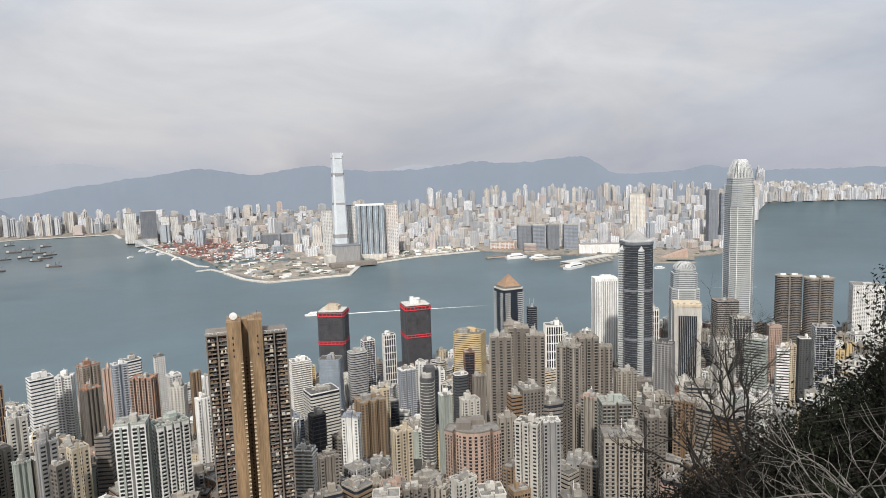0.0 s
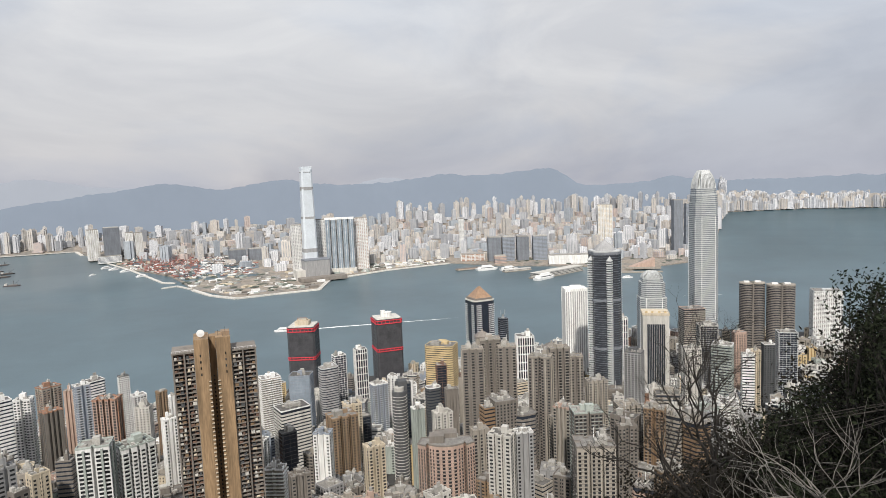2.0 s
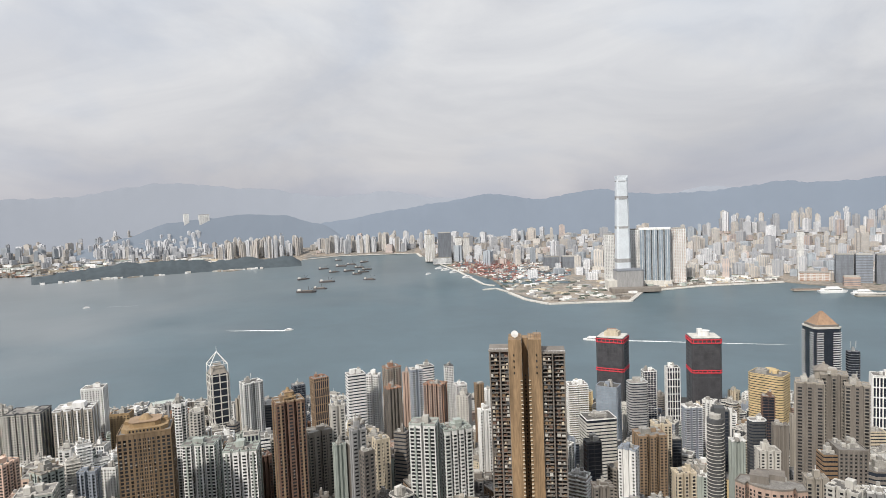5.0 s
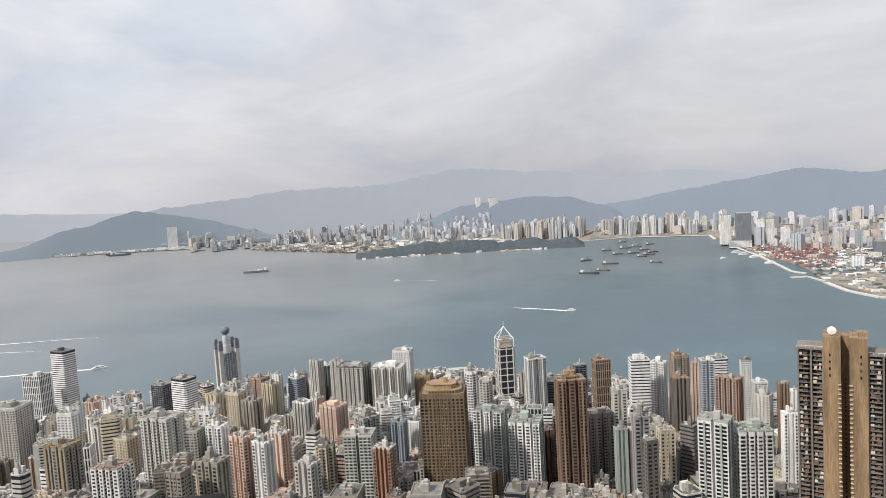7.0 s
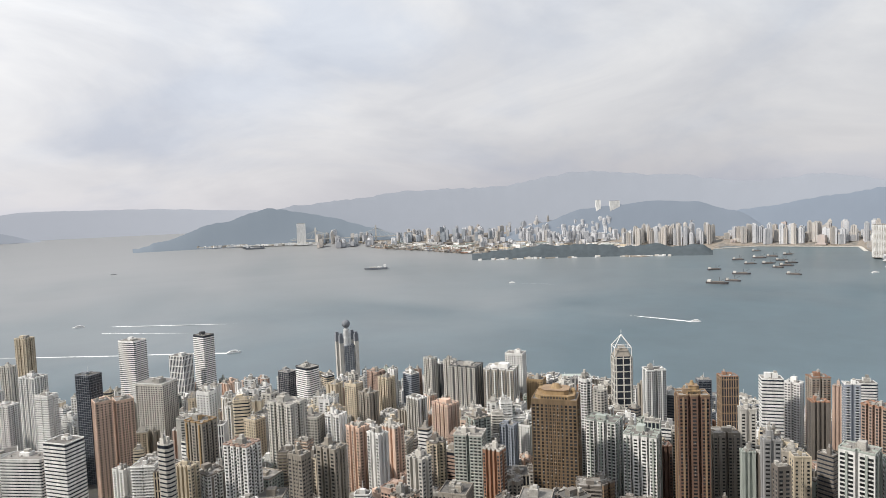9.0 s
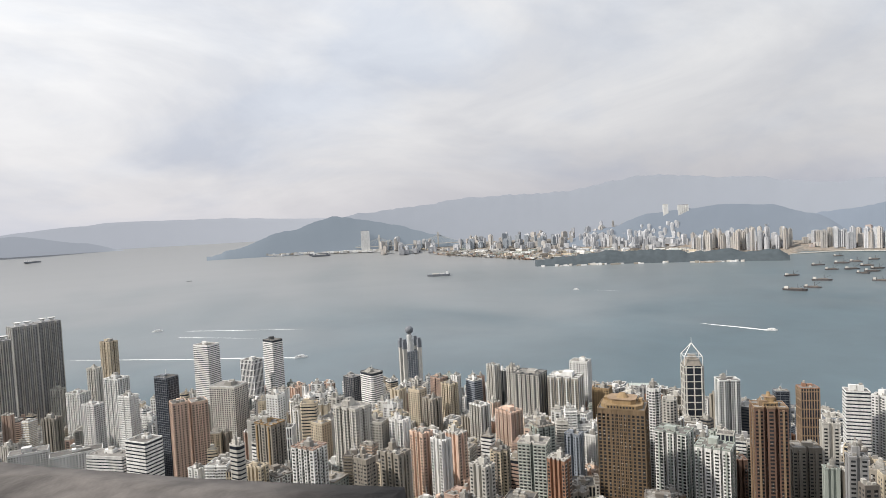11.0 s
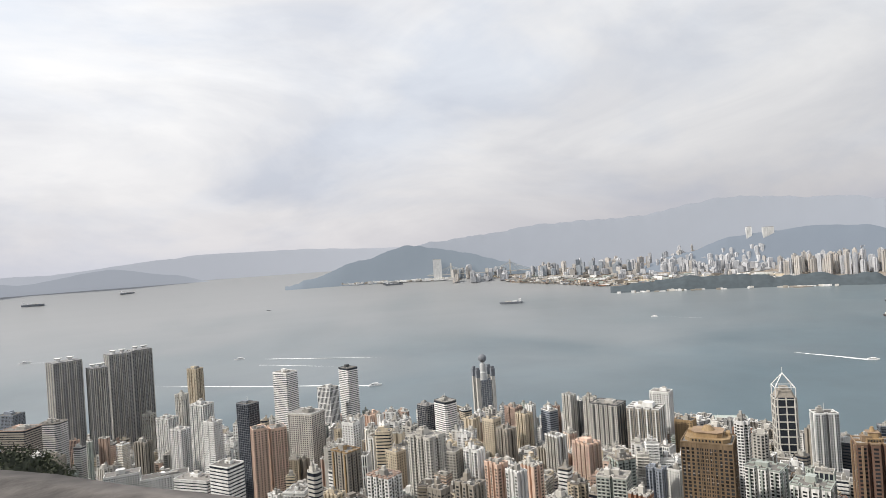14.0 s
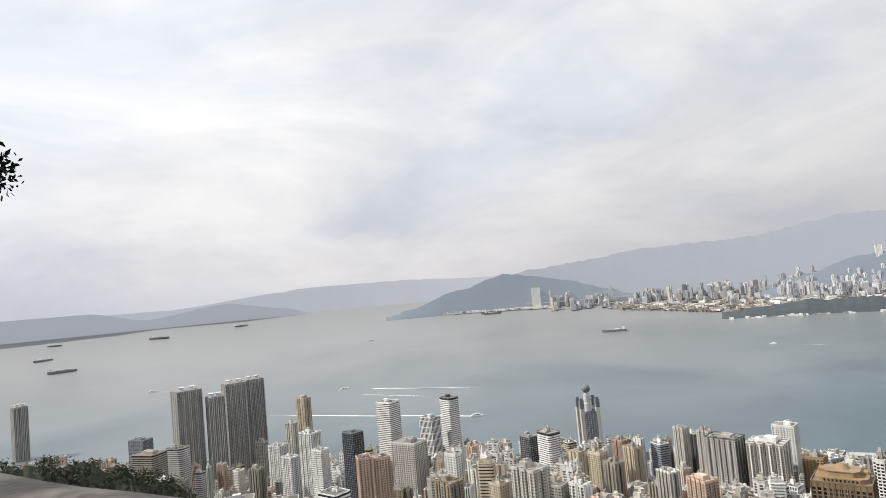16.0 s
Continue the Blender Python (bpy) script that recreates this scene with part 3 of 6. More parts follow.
def brown_tower():
    base, g = stand("apartment_tower", 16.75, 478, 0, "tall brown tower of flats with a blank central shaft")
    free(16.75, 478, 66)
    h = 300 - g
    # the blank core with its deep slot
    OCHRE = material("ochre tile cladding", (0.25, 0.168, 0.095), 0.7, 0, 0.6, 0.35, 6.0, (1, 1, 0.12))
    for name, x in (("core", -7.6), ("core", 7.0)):
        Shape().prism([(x - 4.9, -11), (x + 4.9, -11), (x + 4.9, 12), (x - 4.9, 12)], 0, h).make(name, OCHRE, base, "blank ochre-brown shaft")
    Shape().box(-0.3, 6.5, 0, 4.6, 10, h - 1.2).make("slot", OCHRE, base, "ochre recessed slot between the shafts")
    slits, fins = Shape(), Shape()
    for z in np.arange(6, h - 28, 3.05):
        for x in (-3.4, 2.7):
            fins.box(x, -11.5, z, 1.7, 1.2, 0.5)
        slits.box(-0.3, 1.45, z, 0.9, 0.25, 1.3)
    for z in (h - 26, h - 21.5, h - 17, h - 12.5):
        for x in (-8.6, 8.2):
            slits.box(x, -11.05, z, 0.9, 0.3, 1.7)
    fins.make("ledge", WALL["cream"], base, "pale projecting ledges", kind="stuff")
    slits.make("window", GLASS, base, kind="stuff")
    # the wings
    for side, x, width, drop in ((-1, -19.6, 15.2, 9.5), (1, 20.4, 17.5, 11.5)):
        top = h - drop
        Shape().box(x, 3, 12, width, 20, top - 12).make("wing", WALL["maroon"], base, "brown wing of flats")
        Shape().box(x, 3, 0, width * 0.8, 16, 12).make("podium", WALL["taupe"], base)
        pane, slab, pier = Shape(), Shape(), Shape()
        for z in np.arange(14, top - 2, 3.05):
            for j in range(4):
                cx = x - width / 2 + width * (j + 0.5) / 4
                pane.box(cx, -7.1, z + 0.9, width / 4 * 0.8, 0.3, 1.8)
            for y in range(5):
                pane.box(x + side * (width / 2 + 0.05), -5 + y * 3.9, z + 0.9, 0.3, 2.2, 1.6)
            for cx, bw in ((x - width * 0.27, width * 0.36), (x + width * 0.27, width * 0.36)):
                slab.box(cx, -7.9, z, bw, 2.2, 0.55)
        for cx in (x - width / 2 + 0.5, x - side * 0.5, x + width / 2 - 0.5):
            pier.box(cx, -8.2, 12, 1.0, 2.6, top - 11)
        chance, odds = random.Random(int(x)), {}
        for z in np.arange(14, top - 4, 3.05):
            for cx in (x - width * 0.36, x - width * 0.18, x + width * 0.18, x + width * 0.36):
                tone = chance.choice(("taupe", "brown", "offwhite", "dark", None, None, "cream", "maroon"))
                if tone:
                    odds.setdefault(tone, Shape()).box(cx + chance.uniform(-0.4, 0.4), -8.3, z + 0.55, chance.uniform(0.9, 2.6), chance.uniform(0.8, 1.6), chance.uniform(0.7, 2.2))
        for tone, things in odds.items():
            things.make("balcony_enclosure", WALL[tone], base, COLOUR_WORDS[tone] + " screens and awnings on the balconies", kind="stuff")
        pane.make("window", GLASS, base, kind="stuff")
        slab.make("balcony", WALL["taupe"], base, "brown balcony fronts", kind="stuff")
        pier.make("pier", WALL["taupe"], base, "grey-brown vertical piers", kind="stuff")
        Shape().box(x, 2, top, width + 0.8, 22, 1.2).make("roof", WALL["taupe"], base)
        rail = Shape()
        for i in range(7):
            rail.box(x - width / 2 + width * i / 6, -8.6, top + 1.2, 0.15, 0.15, 1.3)
        rail.box(x, -8.6, top + 2.4, width, 0.15, 0.15)
        rail.make("railing", WHITE_METAL, base, kind="stuff")
    Shape().box(9, 2, h, 6, 8, 2.2).make("lift_house", WALL["tan"], base)
    Shape().box(-7, 4, h, 6, 8, 1.2).make("lift_house", WALL["tan"], base)
    mast = Shape()
    for x, y, q in ((4, -4, 4), (7, -6, 3), (9, -2, 5.5), (11, 0, 2.5)):
        mast.beam((x, y, h), (x, y, h + q), 0.25)
    mast.make("mast", WALL["dark"], base, kind="stuff")
    dish = Shape()
    ring = [[(-7.5 + q * math.cos(a), -7 - 0.4 * (4.0 - q) * 0.4, h + 3.6 + q * math.sin(a)) for a in np.linspace(0, 6.2832, 17)[:-1]] for q in (0.05, 1.2, 2.1, 2.7)]
    for k in range(3):
        for i in range(16):
            dish.quad(ring[k][i], ring[k][(i + 1) % 16], ring[k + 1][(i + 1) % 16], ring[k + 1][i])
    dish.beam((-7.5, -5.5, h), (-7.5, -6.8, h + 3.4), 0.5)
    dish.make("satellite_dish", WHITE_METAL, base, "white satellite dish")


RED_PAINT = material("red cladding", (0.62, 0.055, 0.075), 0.5, 0, 0.3, 0.12, 6.0)
SMOKED = material("smoked glass cladding", (0.065, 0.065, 0.072), 0.3, 0.0, 0.35, 0.25, 9.0)


def red_banded(bearing, top, turn, drum):
    base, g = stand("office_tower", bearing, 1205, turn, "dark glass office tower with red bands")
    free(bearing, 1205, 62)
    h, p = top - g, chamfer(50, 46, 3)
    Shape().prism(p, 0, h).make("curtain_wall", SMOKED, base)
    for z, q in ((h - 9, 7.5), (h - 62, 6.0)):
        frame_bars = Shape()
        for k in (0, q - 1.6):
            frame_bars.prism(grown(p, 1.0), z + k, z + k + 1.6)
        band = frame_bars.make("red_band", RED_PAINT, base, "red painted band")
        teeth = Shape()
        ribs(teeth, grown(p, 0.4), z, z + q, 6.5, 1.0, 0.5)
        teeth.make("strut", RED_PAINT, band, kind="stuff")
    mull = Shape()
    ribs(mull, p, 0, h - 9, 5.2, 0.35, 0.35)
    bands(mull, p, 0, h - 10, 7.4, 0.06, 0.3)
    mull.make("mullion", WALL["dark"], base, kind="stuff")
    Shape().prism(grown(p, -1), h, h + 1.2).make("roof", WALL["offwhite"], base)
    if drum:
        Shape().tube(2, 0, h + 1.2, 8, 8, 20).tube(2, 0, h + 9, 8.6, 1, 20).box(-6, 2, h + 1, 8, 10, 12).make("plant_room", WALL["white"], base)
    else:
        Shape().box(0, 0, h + 1, 26, 20, 8).box(0, 0, h + 9, 18, 14, 2).make("plant_room", WALL["cream"], base)
        Shape().box(-8, -4, h + 11, 0.8, 0.8, 4).box(8, -4, h + 11, 0.8, 0.8, 4).box(0, -4, h + 14, 17, 0.6, 0.8).make("gantry", WALL["terracotta"], base)


def pyramid_tower():
    base, g = stand("office_tower", -7.1, 1205, 28, "dark blue office tower with a bronze pyramid roof")
    free(-7.1, 1205, 60)
    h = 180 - g
    p = chamfer(44, 44, 5)
    Shape().prism(p, 0, h).make("curtain_wall", DARKGLASS, base)
    stripes = Shape()
    for z in np.arange(2, h - 6, 3.8):
        for a in range(4):
            c, s = math.cos(a * math.pi / 2), math.sin(a * math.pi / 2)
            for o in (-13, 13):
                x, y = o, -22.2
                stripes.box(c * x - s * y, s * x + c * y, z, 11, 0.7, 1.5, a * math.pi / 2)
    stripes.make("spandrel", WALL["silver"], base, kind="stuff")
    Shape().prism(grown(p, 0.6), h, h + 2.5).make("cornice", WALL["offwhite"], base)
    Shape().prism(chamfer(40, 40, 4), h + 2.5, h + 6).make("drum", WALL["taupe"], base)
    Shape().prism(rect(34, 34), h + 6, h + 26, rect(3, 3)).make("pyramid_roof", material("bronze cladding", (0.34, 0.22, 0.14), 0.45, 0.2, 0.4, 0.2, 6.0), base, "bronze-brown pyramid")
    base, g = stand("office_tower", -9.2, 1190, 20, "slim dark tower with twin spires")
    h = 146 - g
    Shape().prism(chamfer(17, 17, 3), 0, h).make("curtain_wall", DARKGLASS, base)
    stripe = Shape()
    bands(stripe, chamfer(17, 17, 3), 2, h, 4.0, 0.2, 0.4)
    stripe.make("spandrel", WALL["steel"], base, kind="stuff")
    for x in (-4, 4):
        Shape().prism(rect(5, 5), h, h + 7, rect(2, 2)).beam((x, 0, h + 5), (x, 0, h + 16), 0.6).make("spire", WALL["silver"], base)


def star_tower():
    """The tall steel-grey tower with bays that end in small gables."""
    base, g = stand("office_tower", -18.35, 1075, 20, "tall steel-grey glass skyscraper with banded bays")
    free(-18.35, 1075, 60)
    h = 283 - g
    Shape().prism(chamfer(46, 46, 9), 0, h).make("curtain_wall", material("blue-black glass", (0.045, 0.05, 0.06), 0.2, 0, 0.2, 0.25, 15.0), base)
    for a in range(4):
        bay, cap = Shape(), Shape()
        c, s = math.cos(a * math.pi / 2), math.sin(a * math.pi / 2)
        x, y = 0, -23
        p = [(c * i - s * (y + j), s * i + c * (y + j)) for i, j in ((-7, 2), (0, -7), (7, 2), (7, 4), (-7, 4))]
        for z in np.arange(2, h - 14, 3.9):
            bay.prism(p, z, z + 1.7)
        bay.make("bay", WALL["silver"], base, "pale banded bay", kind="stuff")
        cap.prism(p, h - 14, h - 6, [(c * i - s * (y + j), s * i + c * (y + j)) for i, j in ((-1, 1), (0, 0), (1, 1), (1, 2), (-1, 2))])
        cap.make("gable", WALL["silver"], base)
    belts = Shape()
    for z in (h * 0.40, h * 0.70, h - 4):
        belts.prism(grown(chamfer(46, 46, 9), 0.7), z, z + 4)
    belts.make("belt", WALL["steel"], base, kind="stuff")
    lines = Shape()
    bands(lines, chamfer(46, 46, 9), 0, h, 3.9, 0.1, 0.2)
    lines.make("spandrel", WALL["steel"], base, kind="stuff")
    Shape().prism(grown(chamfer(46, 46, 9), 0.5), h, h + 2).make("parapet", WALL["silver"], base)
    Shape().prism(chamfer(34, 34, 8), h + 2, h + 9, chamfer(24, 24, 6)).prism(chamfer(24, 24, 6), h + 9, h + 18, chamfer(3, 3, 0.6)).beam((0, 0, h + 17), (0, 0, h + 42), 0.8).make("crown", WALL["grey"], base, "stepped grey crown with a mast")


def tapered_giant(bearing, r, top, width, turn, label, crown_fins, setbacks):
    """A skyscraper that narrows in steps to a crown of curved fins."""
    base, g = stand("skyscraper", bearing, r, turn, label)
    free(bearing, r, width * 1.2)
    h = top - g
    SKIN = material("silver glass and fins", (0.50, 0.52, 0.51), 0.3, 0.1, 0.2, 0.12, 25.0)
    z0 = 0.0
    rows = Shape()
    for share, size in setbacks:
        z1, q = h * share, width * size
        p = chamfer(q, q, q * 0.18)
        Shape().prism(p, z0, z1).make("tier", SKIN, base)
        bands(rows, p, z0 + 1, z1, 4.2, 0.38, 0.35)
        z0 = z1
    rows.make("spandrel", WALL["steel"], base, "darker floor lines", kind="stuff")
    edges, q = Shape(), width * setbacks[0][1]
    for a in range(4):
        c, s = math.cos(a * math.pi / 2), math.sin(a * math.pi / 2)
        for o in (-0.30, 0.30):
            x, y = q * o, -q * 0.5
            edges.box(c * x - s * y, s * x + c * y, 0, 1.3, 1.4, h * setbacks[0][0], a * math.pi / 2)
    edges.make("fin", WALL["white"], base, kind="stuff")
    q = width * setbacks[-1][1]
    crown = Shape()
    for a in range(4):
        c, s = math.cos(a * math.pi / 2), math.sin(a * math.pi / 2)
        for k in range(crown_fins):
            o = (k + 0.5) / crown_fins - 0.5
            last = None
            for j in range(5):
                u = j / 4
                reach = q * (0.48 - 0.27 * u * u)
                x, y, z = o * q * (0.70 - 0.34 * u * u), -reach, z0 + (h * (1 - setbacks[-1][0])) * u - 1
                now = (c * x - s * y, s * x + c * y, z)
                if last:
                    crown.beam(last, now, q / crown_fins * 0.42)
                last = now
    crown.make("crown", WALL["silver"], base, "pale curved crown fins")
    p = chamfer(q * 0.8, q * 0.8, q * 0.1)
    Shape().prism(p, z0, z0 + (h - z0) * 0.8, chamfer(q * 0.42, q * 0.42, q * 0.1)).make("crown_core", SKIN, base)


def round_twin(bearing, r, top, w, turn):
    base, g = stand("office_tower", bearing, r, turn, "brown-grey office tower of rounded banded drums")
    free(bearing, r, w)
    h = top - g
    lines = Shape()
    for x, y in ((-w * 0.22, 0), (w * 0.22, 3)):
        p = [(x + a, y + b) for a, b in oval(w * 0.56, w * 0.62, 20)]
        Shape().prism(p, 0, h).make("drum", DARKGLASS, base)
        bands(lines, p, 1, h, 3.7, 0.55, 0.4)
        Shape().prism(grown(p, 0.6), h, h + 3).make("parapet", WALL["beige"], base)
        Shape().box(x, y, h + 3, w * 0.2, w * 0.16, 3).make("plant_room", WALL["white"], base)
    lines.make("spandrel", WALL["taupe"], base, "stone floor bands", kind="stuff")
    Shape().box(0, -w * 0.24, 0, w * 0.06, 4, h + 2).make("seam", WALL["taupe"], base)


def ribbed_block(bearing, r, top, w, d, turn, label, colour):
    base, g = stand("office_tower", bearing, r, turn, label)
    free(bearing, r, w)
    h = top - g
    Shape().prism(rect(w, d), 0, h).make("curtain_wall", WALL["grey"], base)
    lines = Shape()
    ribs(lines, rect(w, d), 0, h, 4.0, 2.4, 0.9)
    lines.make("rib", WALL[colour], base, kind="stuff")
    Shape().prism(rect(w + 1.6, d + 1.6), h - 5, h + 1).make("cornice", WALL[colour], base)
    Shape().box(2, 0, h + 1, w * 0.5, d * 0.4, 4).tube(-4, 0, h + 1, 2.2, 5, 12).make("plant_room", WALL["white"], base)


def framed_bank():
    """White frame round a dark ribbed front, with a pale gold cornice."""
    base, g = stand("office_tower", -22.55, 1180, 6, "white office tower with a dark ribbed front panel")
    free(-22.55, 1180, 50)
    h = 158 - g
    Shape().prism(rect(45, 38), 0, h).make("wall", WALL["offwhite"], base)
    Shape().box(0, -19.1, 8, 31, 1.0, h - 24).make("curtain_wall", DARKGLASS, base)
    lines = Shape()
    for i in range(11):
        lines.box(-15 + 3.0 * i, -19.9, 8, 0.7, 0.9, h - 24)
    lines.make("rib", WALL["grey"], base, kind="stuff")
    Shape().box(0, 0, h, 46.5, 39.5, 4.5).make("cornice", WALL["cream"], base, "pale gold cornice")
    for x in (-16, -6, 6, 16):
        Shape().box(x, -16, h + 4.5, 4, 3, 2.5).make("finial", WALL["yellow"], base)


def spire_house():
    """The dark glass tower under an open gable."""
    base, g = stand("apartment_tower", 44.2, 1100, 12, "dark glass tower framed in white under open gables")
    free(44.2, 1100, 34)
    h = 143 - g
    Shape().prism(chamfer(30, 28, 3), 0, h).make("curtain_wall", DARKGLASS, base)
    lines = Shape()
    bands(lines, chamfer(30, 28, 3), 3, h, 11.4, 0.14, 0.7)
    ribs(lines, chamfer(30, 28, 3), 0, h, 8.5, 1.7, 0.8)
    lines.make("frame", WALL["offwhite"], base, kind="stuff")
    Shape().prism(chamfer(28, 26, 3), h, h + 10, chamfer(20, 18, 2)).box(0, 0, h + 10, 12, 10, 5).make("crown", WALL["beige"], base, "stepped stone crown")
    bars = Shape()
    for x, y in ((-14, -13), (14, -13), (14, 13), (-14, 13)):
        bars.beam((x, y, h), (x, y, h + 15), 1.1)
        bars.beam((x, y, h + 15), (0, 0, h + 35), 1.1)
    for a, b in (((-14, -13), (14, -13)), ((14, -13), (14, 13)), ((14, 13), (-14, 13)), ((-14, 13), (-14, -13))):
        bars.beam((*a, h + 15), (*b, h + 15), 0.8)
    bars.beam((0, 0, h + 34), (0, 0, h + 44), 0.6)
    bars.make("gable_frame", WALL["white"], base, "white open gable bars")


def ball_tower():
    base, g = stand("hotel_tower", 68.9, 1375, 20, "grey glass tower with white wings and a ball on top")
    free(68.9, 1375, 46)
    h = 117 - g
    Shape().prism(chamfer(30, 30, 4), 0, h).make("curtain_wall", material("ball tower glass", (0.16, 0.18, 0.21), 0.2, 0, 0.2, 0.2, 12.0), base)
    lines = Shape()
    ribs(lines, chamfer(30, 30, 4), 0, h, 5, 0.8, 0.5)
    bands(lines, chamfer(30, 30, 4), 0, h, 4, 0.12, 0.3)
    lines.make("mullion", WALL["silver"], base, kind="stuff")
    for x, y in ((-17, -12), (17, -12), (-17, 12), (17, 12)):
        Shape().box(x, y, 0, 8, 8, h + 8).make("wing", WALL["offwhite"], base)
        Shape().box(x, y, h + 8, 8.6, 8.6, 16).prism([(x - 3, y - 3), (x + 3, y - 3), (x + 3, y + 3), (x - 3, y + 3)], h + 24, h + 29).make("turret", WALL["steel"], base, "dark glass turret")
    Shape().tube(0, 0, h, 9, 16, 16).tube(0, 0, h + 16, 6.5, 18, 16).tube(0, 0, h + 34, 4, 6, 12).make("shaft", WALL["silver"], base)
    ball = bmesh.new()
    bmesh.ops.create_uvsphere(ball, u_segments=20, v_segments=12, radius=9)
    bmesh.ops.translate(ball, verts=ball.verts, vec=(0, 0, h + 46))
    me = bpy.data.meshes.new("ball")
    ball.to_mesh(me)
    ball.free()
    me.materials.append(WALL["steel"])
    me.polygons.foreach_set("use_smooth", [True] * len(me.polygons))
    new("ball", me).parent = base


def round_balcony_tower():
    base, g = stand("apartment_tower", 0.68, 612, 10, "slim dark tower with white curved balconies")
    free(0.68, 612, 20)
    h = 200 - g
    Shape().prism(oval(14.5, 15, 20), 0, h).make("wall", WALL["dark"], base)
    slabs = Shape()
    for z in np.arange(3, h - 2, 3.2):
        slabs.prism(oval(15.7, 16.2, 20), z, z + 0.3)
    slabs.make("balcony", WALL["offwhite"], base, "white curved balcony bands", kind="stuff")
    Shape().box(4, 5, 0, 9, 10, h + 9).make("core", WALL["dark"], base)
    Shape().prism(oval(10, 10, 16), h, h + 4).make("roof", TANK, base)


def gabled_tops():
    """Hipped roof pavilions on two stone-coloured towers."""
    for bearing, r, z, w in ((-7.25, 668, 231, 15), (-13.55, 652, 222, 17)):
        base, g = stand("roof_pavilion", bearing, r, 4, "stone-coloured roof pavilion with a hipped top", foot=z)
        Shape().box(0, 0, 0, w, w * 0.8, 7).make("wall", WALL["beige"], base)
        Shape().prism(rect(w + 2, w * 0.8 + 2), 7, 8).prism(rect(w, w * 0.8), 8, 12, rect(w * 0.35, w * 0.3)).make("roof", WALL["taupe"], base)
        Shape().box(0, 0, 12, 2, 2, 2.4).make("finial", WALL["beige"], base)


def roof_crowns():
    """Ochre stepped tops on two brown towers."""
    for bearing, r, z, w, d in ((50.03, 554, 233.6, 34, 25), (38.44, 569, 236.2, 13, 11)):
        base, g = stand("roof_pavilion", bearing, r, -8 if w > 20 else 12, "ochre stepped roof pavilion with small openings", foot=z)
        Shape().prism(chamfer(w, d, w * 0.14), 0, 3.2).make("lower_tier", WALL["gold"], base)
        Shape().prism(chamfer(w * 0.66, d * 0.7, w * 0.1), 3.2, 6.8).make("upper_tier", WALL["gold"], base)
        Shape().prism(chamfer(w * 0.7, d * 0.74, w * 0.1), 6.8, 7.4).make("cornice", WALL["tan"], base)
        Shape().tube(0, 0, 7.4, w * 0.16, 3.4, 14, w * 0.08).make("cap", WALL["gold"], base)
        holes = Shape()
        for i in range(9):
            holes.box(-w * 0.3 + w * 0.075 * i, -d * 0.5 - 0.05, 0.8, w * 0.035, 0.3, 1.6)
        holes.make("opening", GLASS, base, kind="stuff")
        for x in (-0.42, 0.42):
            Shape().box(w * x, d * 0.2, 3.2, w * 0.1, d * 0.24, 2.4).make("lift_house", WALL["gold"], base)


def estate(bearing, r, top, w, d, turn, seed):
    """One slab of the grey estate by the sea, with a flared roof ring."""
    base, g = stand("apartment_tower", bearing, r, turn, "tall grey tower of flats with a flared white roof")
    free(bearing, r, w)
    h, p = top - g, notched(w, d, 3, 2, 3.2, 3.6)
    Shape().prism(p, 0, h).make("wall", WALL["grey"], base)
    panes, lines = Shape(), Shape()
    window_columns(panes, p, 4, h - 2, 3.0, 3.6, 0.5, 0.5)
    panes.make("window", GLASS, base, kind="stuff")
    ribs(lines, p, 0, h, 6, 1.5, 0.8)
    lines.make("rib", WALL["offwhite"], base, "pale vertical piers", kind="stuff")
    Shape().prism(grown(p, 0.3), h, h + 1.2).make("parapet", WALL["grey"], base)
    for x in (-w * 0.2, w * 0.22):
        Shape().tube(x, 0, h + 1, 4, 5, 14).tube(x, 0, h + 6, 6, 2.2, 16, 8).make("roof_ring", WALL["white"], base, "white flared roof ring")


for b, half, r, el in ((16.75, 4.2, 480, -17), (9.02, 1.5, 1205, -12.0), (1.53, 1.5, 1205, -12.0), (-7.1, 1.7, 1205, -10.5), (-18.35, 1.6, 1075, -14), (-22.4, 1.6, 1180, -13.5), (-26.45, 1.4, 1480, -10), (-31.2, 2.6, 1525, -12),
                       (44.2, 1.2, 1100, -13.5), (68.9, 1.2, 1375, -11), (0.68, 1.0, 612, -22), (103, 1.6, 1530, -9), (99.5, 3.0, 1600, -9)):
    SEEN.append((b, half, r, el))
brown_tower()
red_banded(9.02, 150, -14, False)
red_banded(1.53, 154, 14, True)
pyramid_tower()
star_tower()
tapered_giant(-22.3, 1430, 201, 58, 12, "silver office tower with a white finned crown", 9, ((0.72, 0.95), (0.88, 0.86), (0.93, 0.72)))
tapered_giant(-26.45, 1480, 414, 50, 26, "tallest silver skyscraper with a white curved crown", 10, ((0.76, 1.0), (0.83, 0.97), (0.875, 0.92), (0.905, 0.86)))
round_twin(-30.2, 1525, 162, 52, 10)
round_twin(-32.3, 1525, 160, 56, 10)
ribbed_block(-15.67, 1270, 189, 43, 30, 14, "white ribbed office block by the waterfront", "white")
framed_bank()
spire_house()
ball_tower()
round_balcony_tower()
gabled_tops()
roof_crowns()
estate(103.2, 1530, 226, 54, 40, 18, 1)
estate(101.0, 1525, 205, 34, 34, 12, 2)
estate(99.5, 1590, 222, 46, 36, 16, 3)
estate(97.9, 1650, 219, 44, 36, 16, 4)
estate(114.75, 2330, 158, 38, 30, 15, 5)
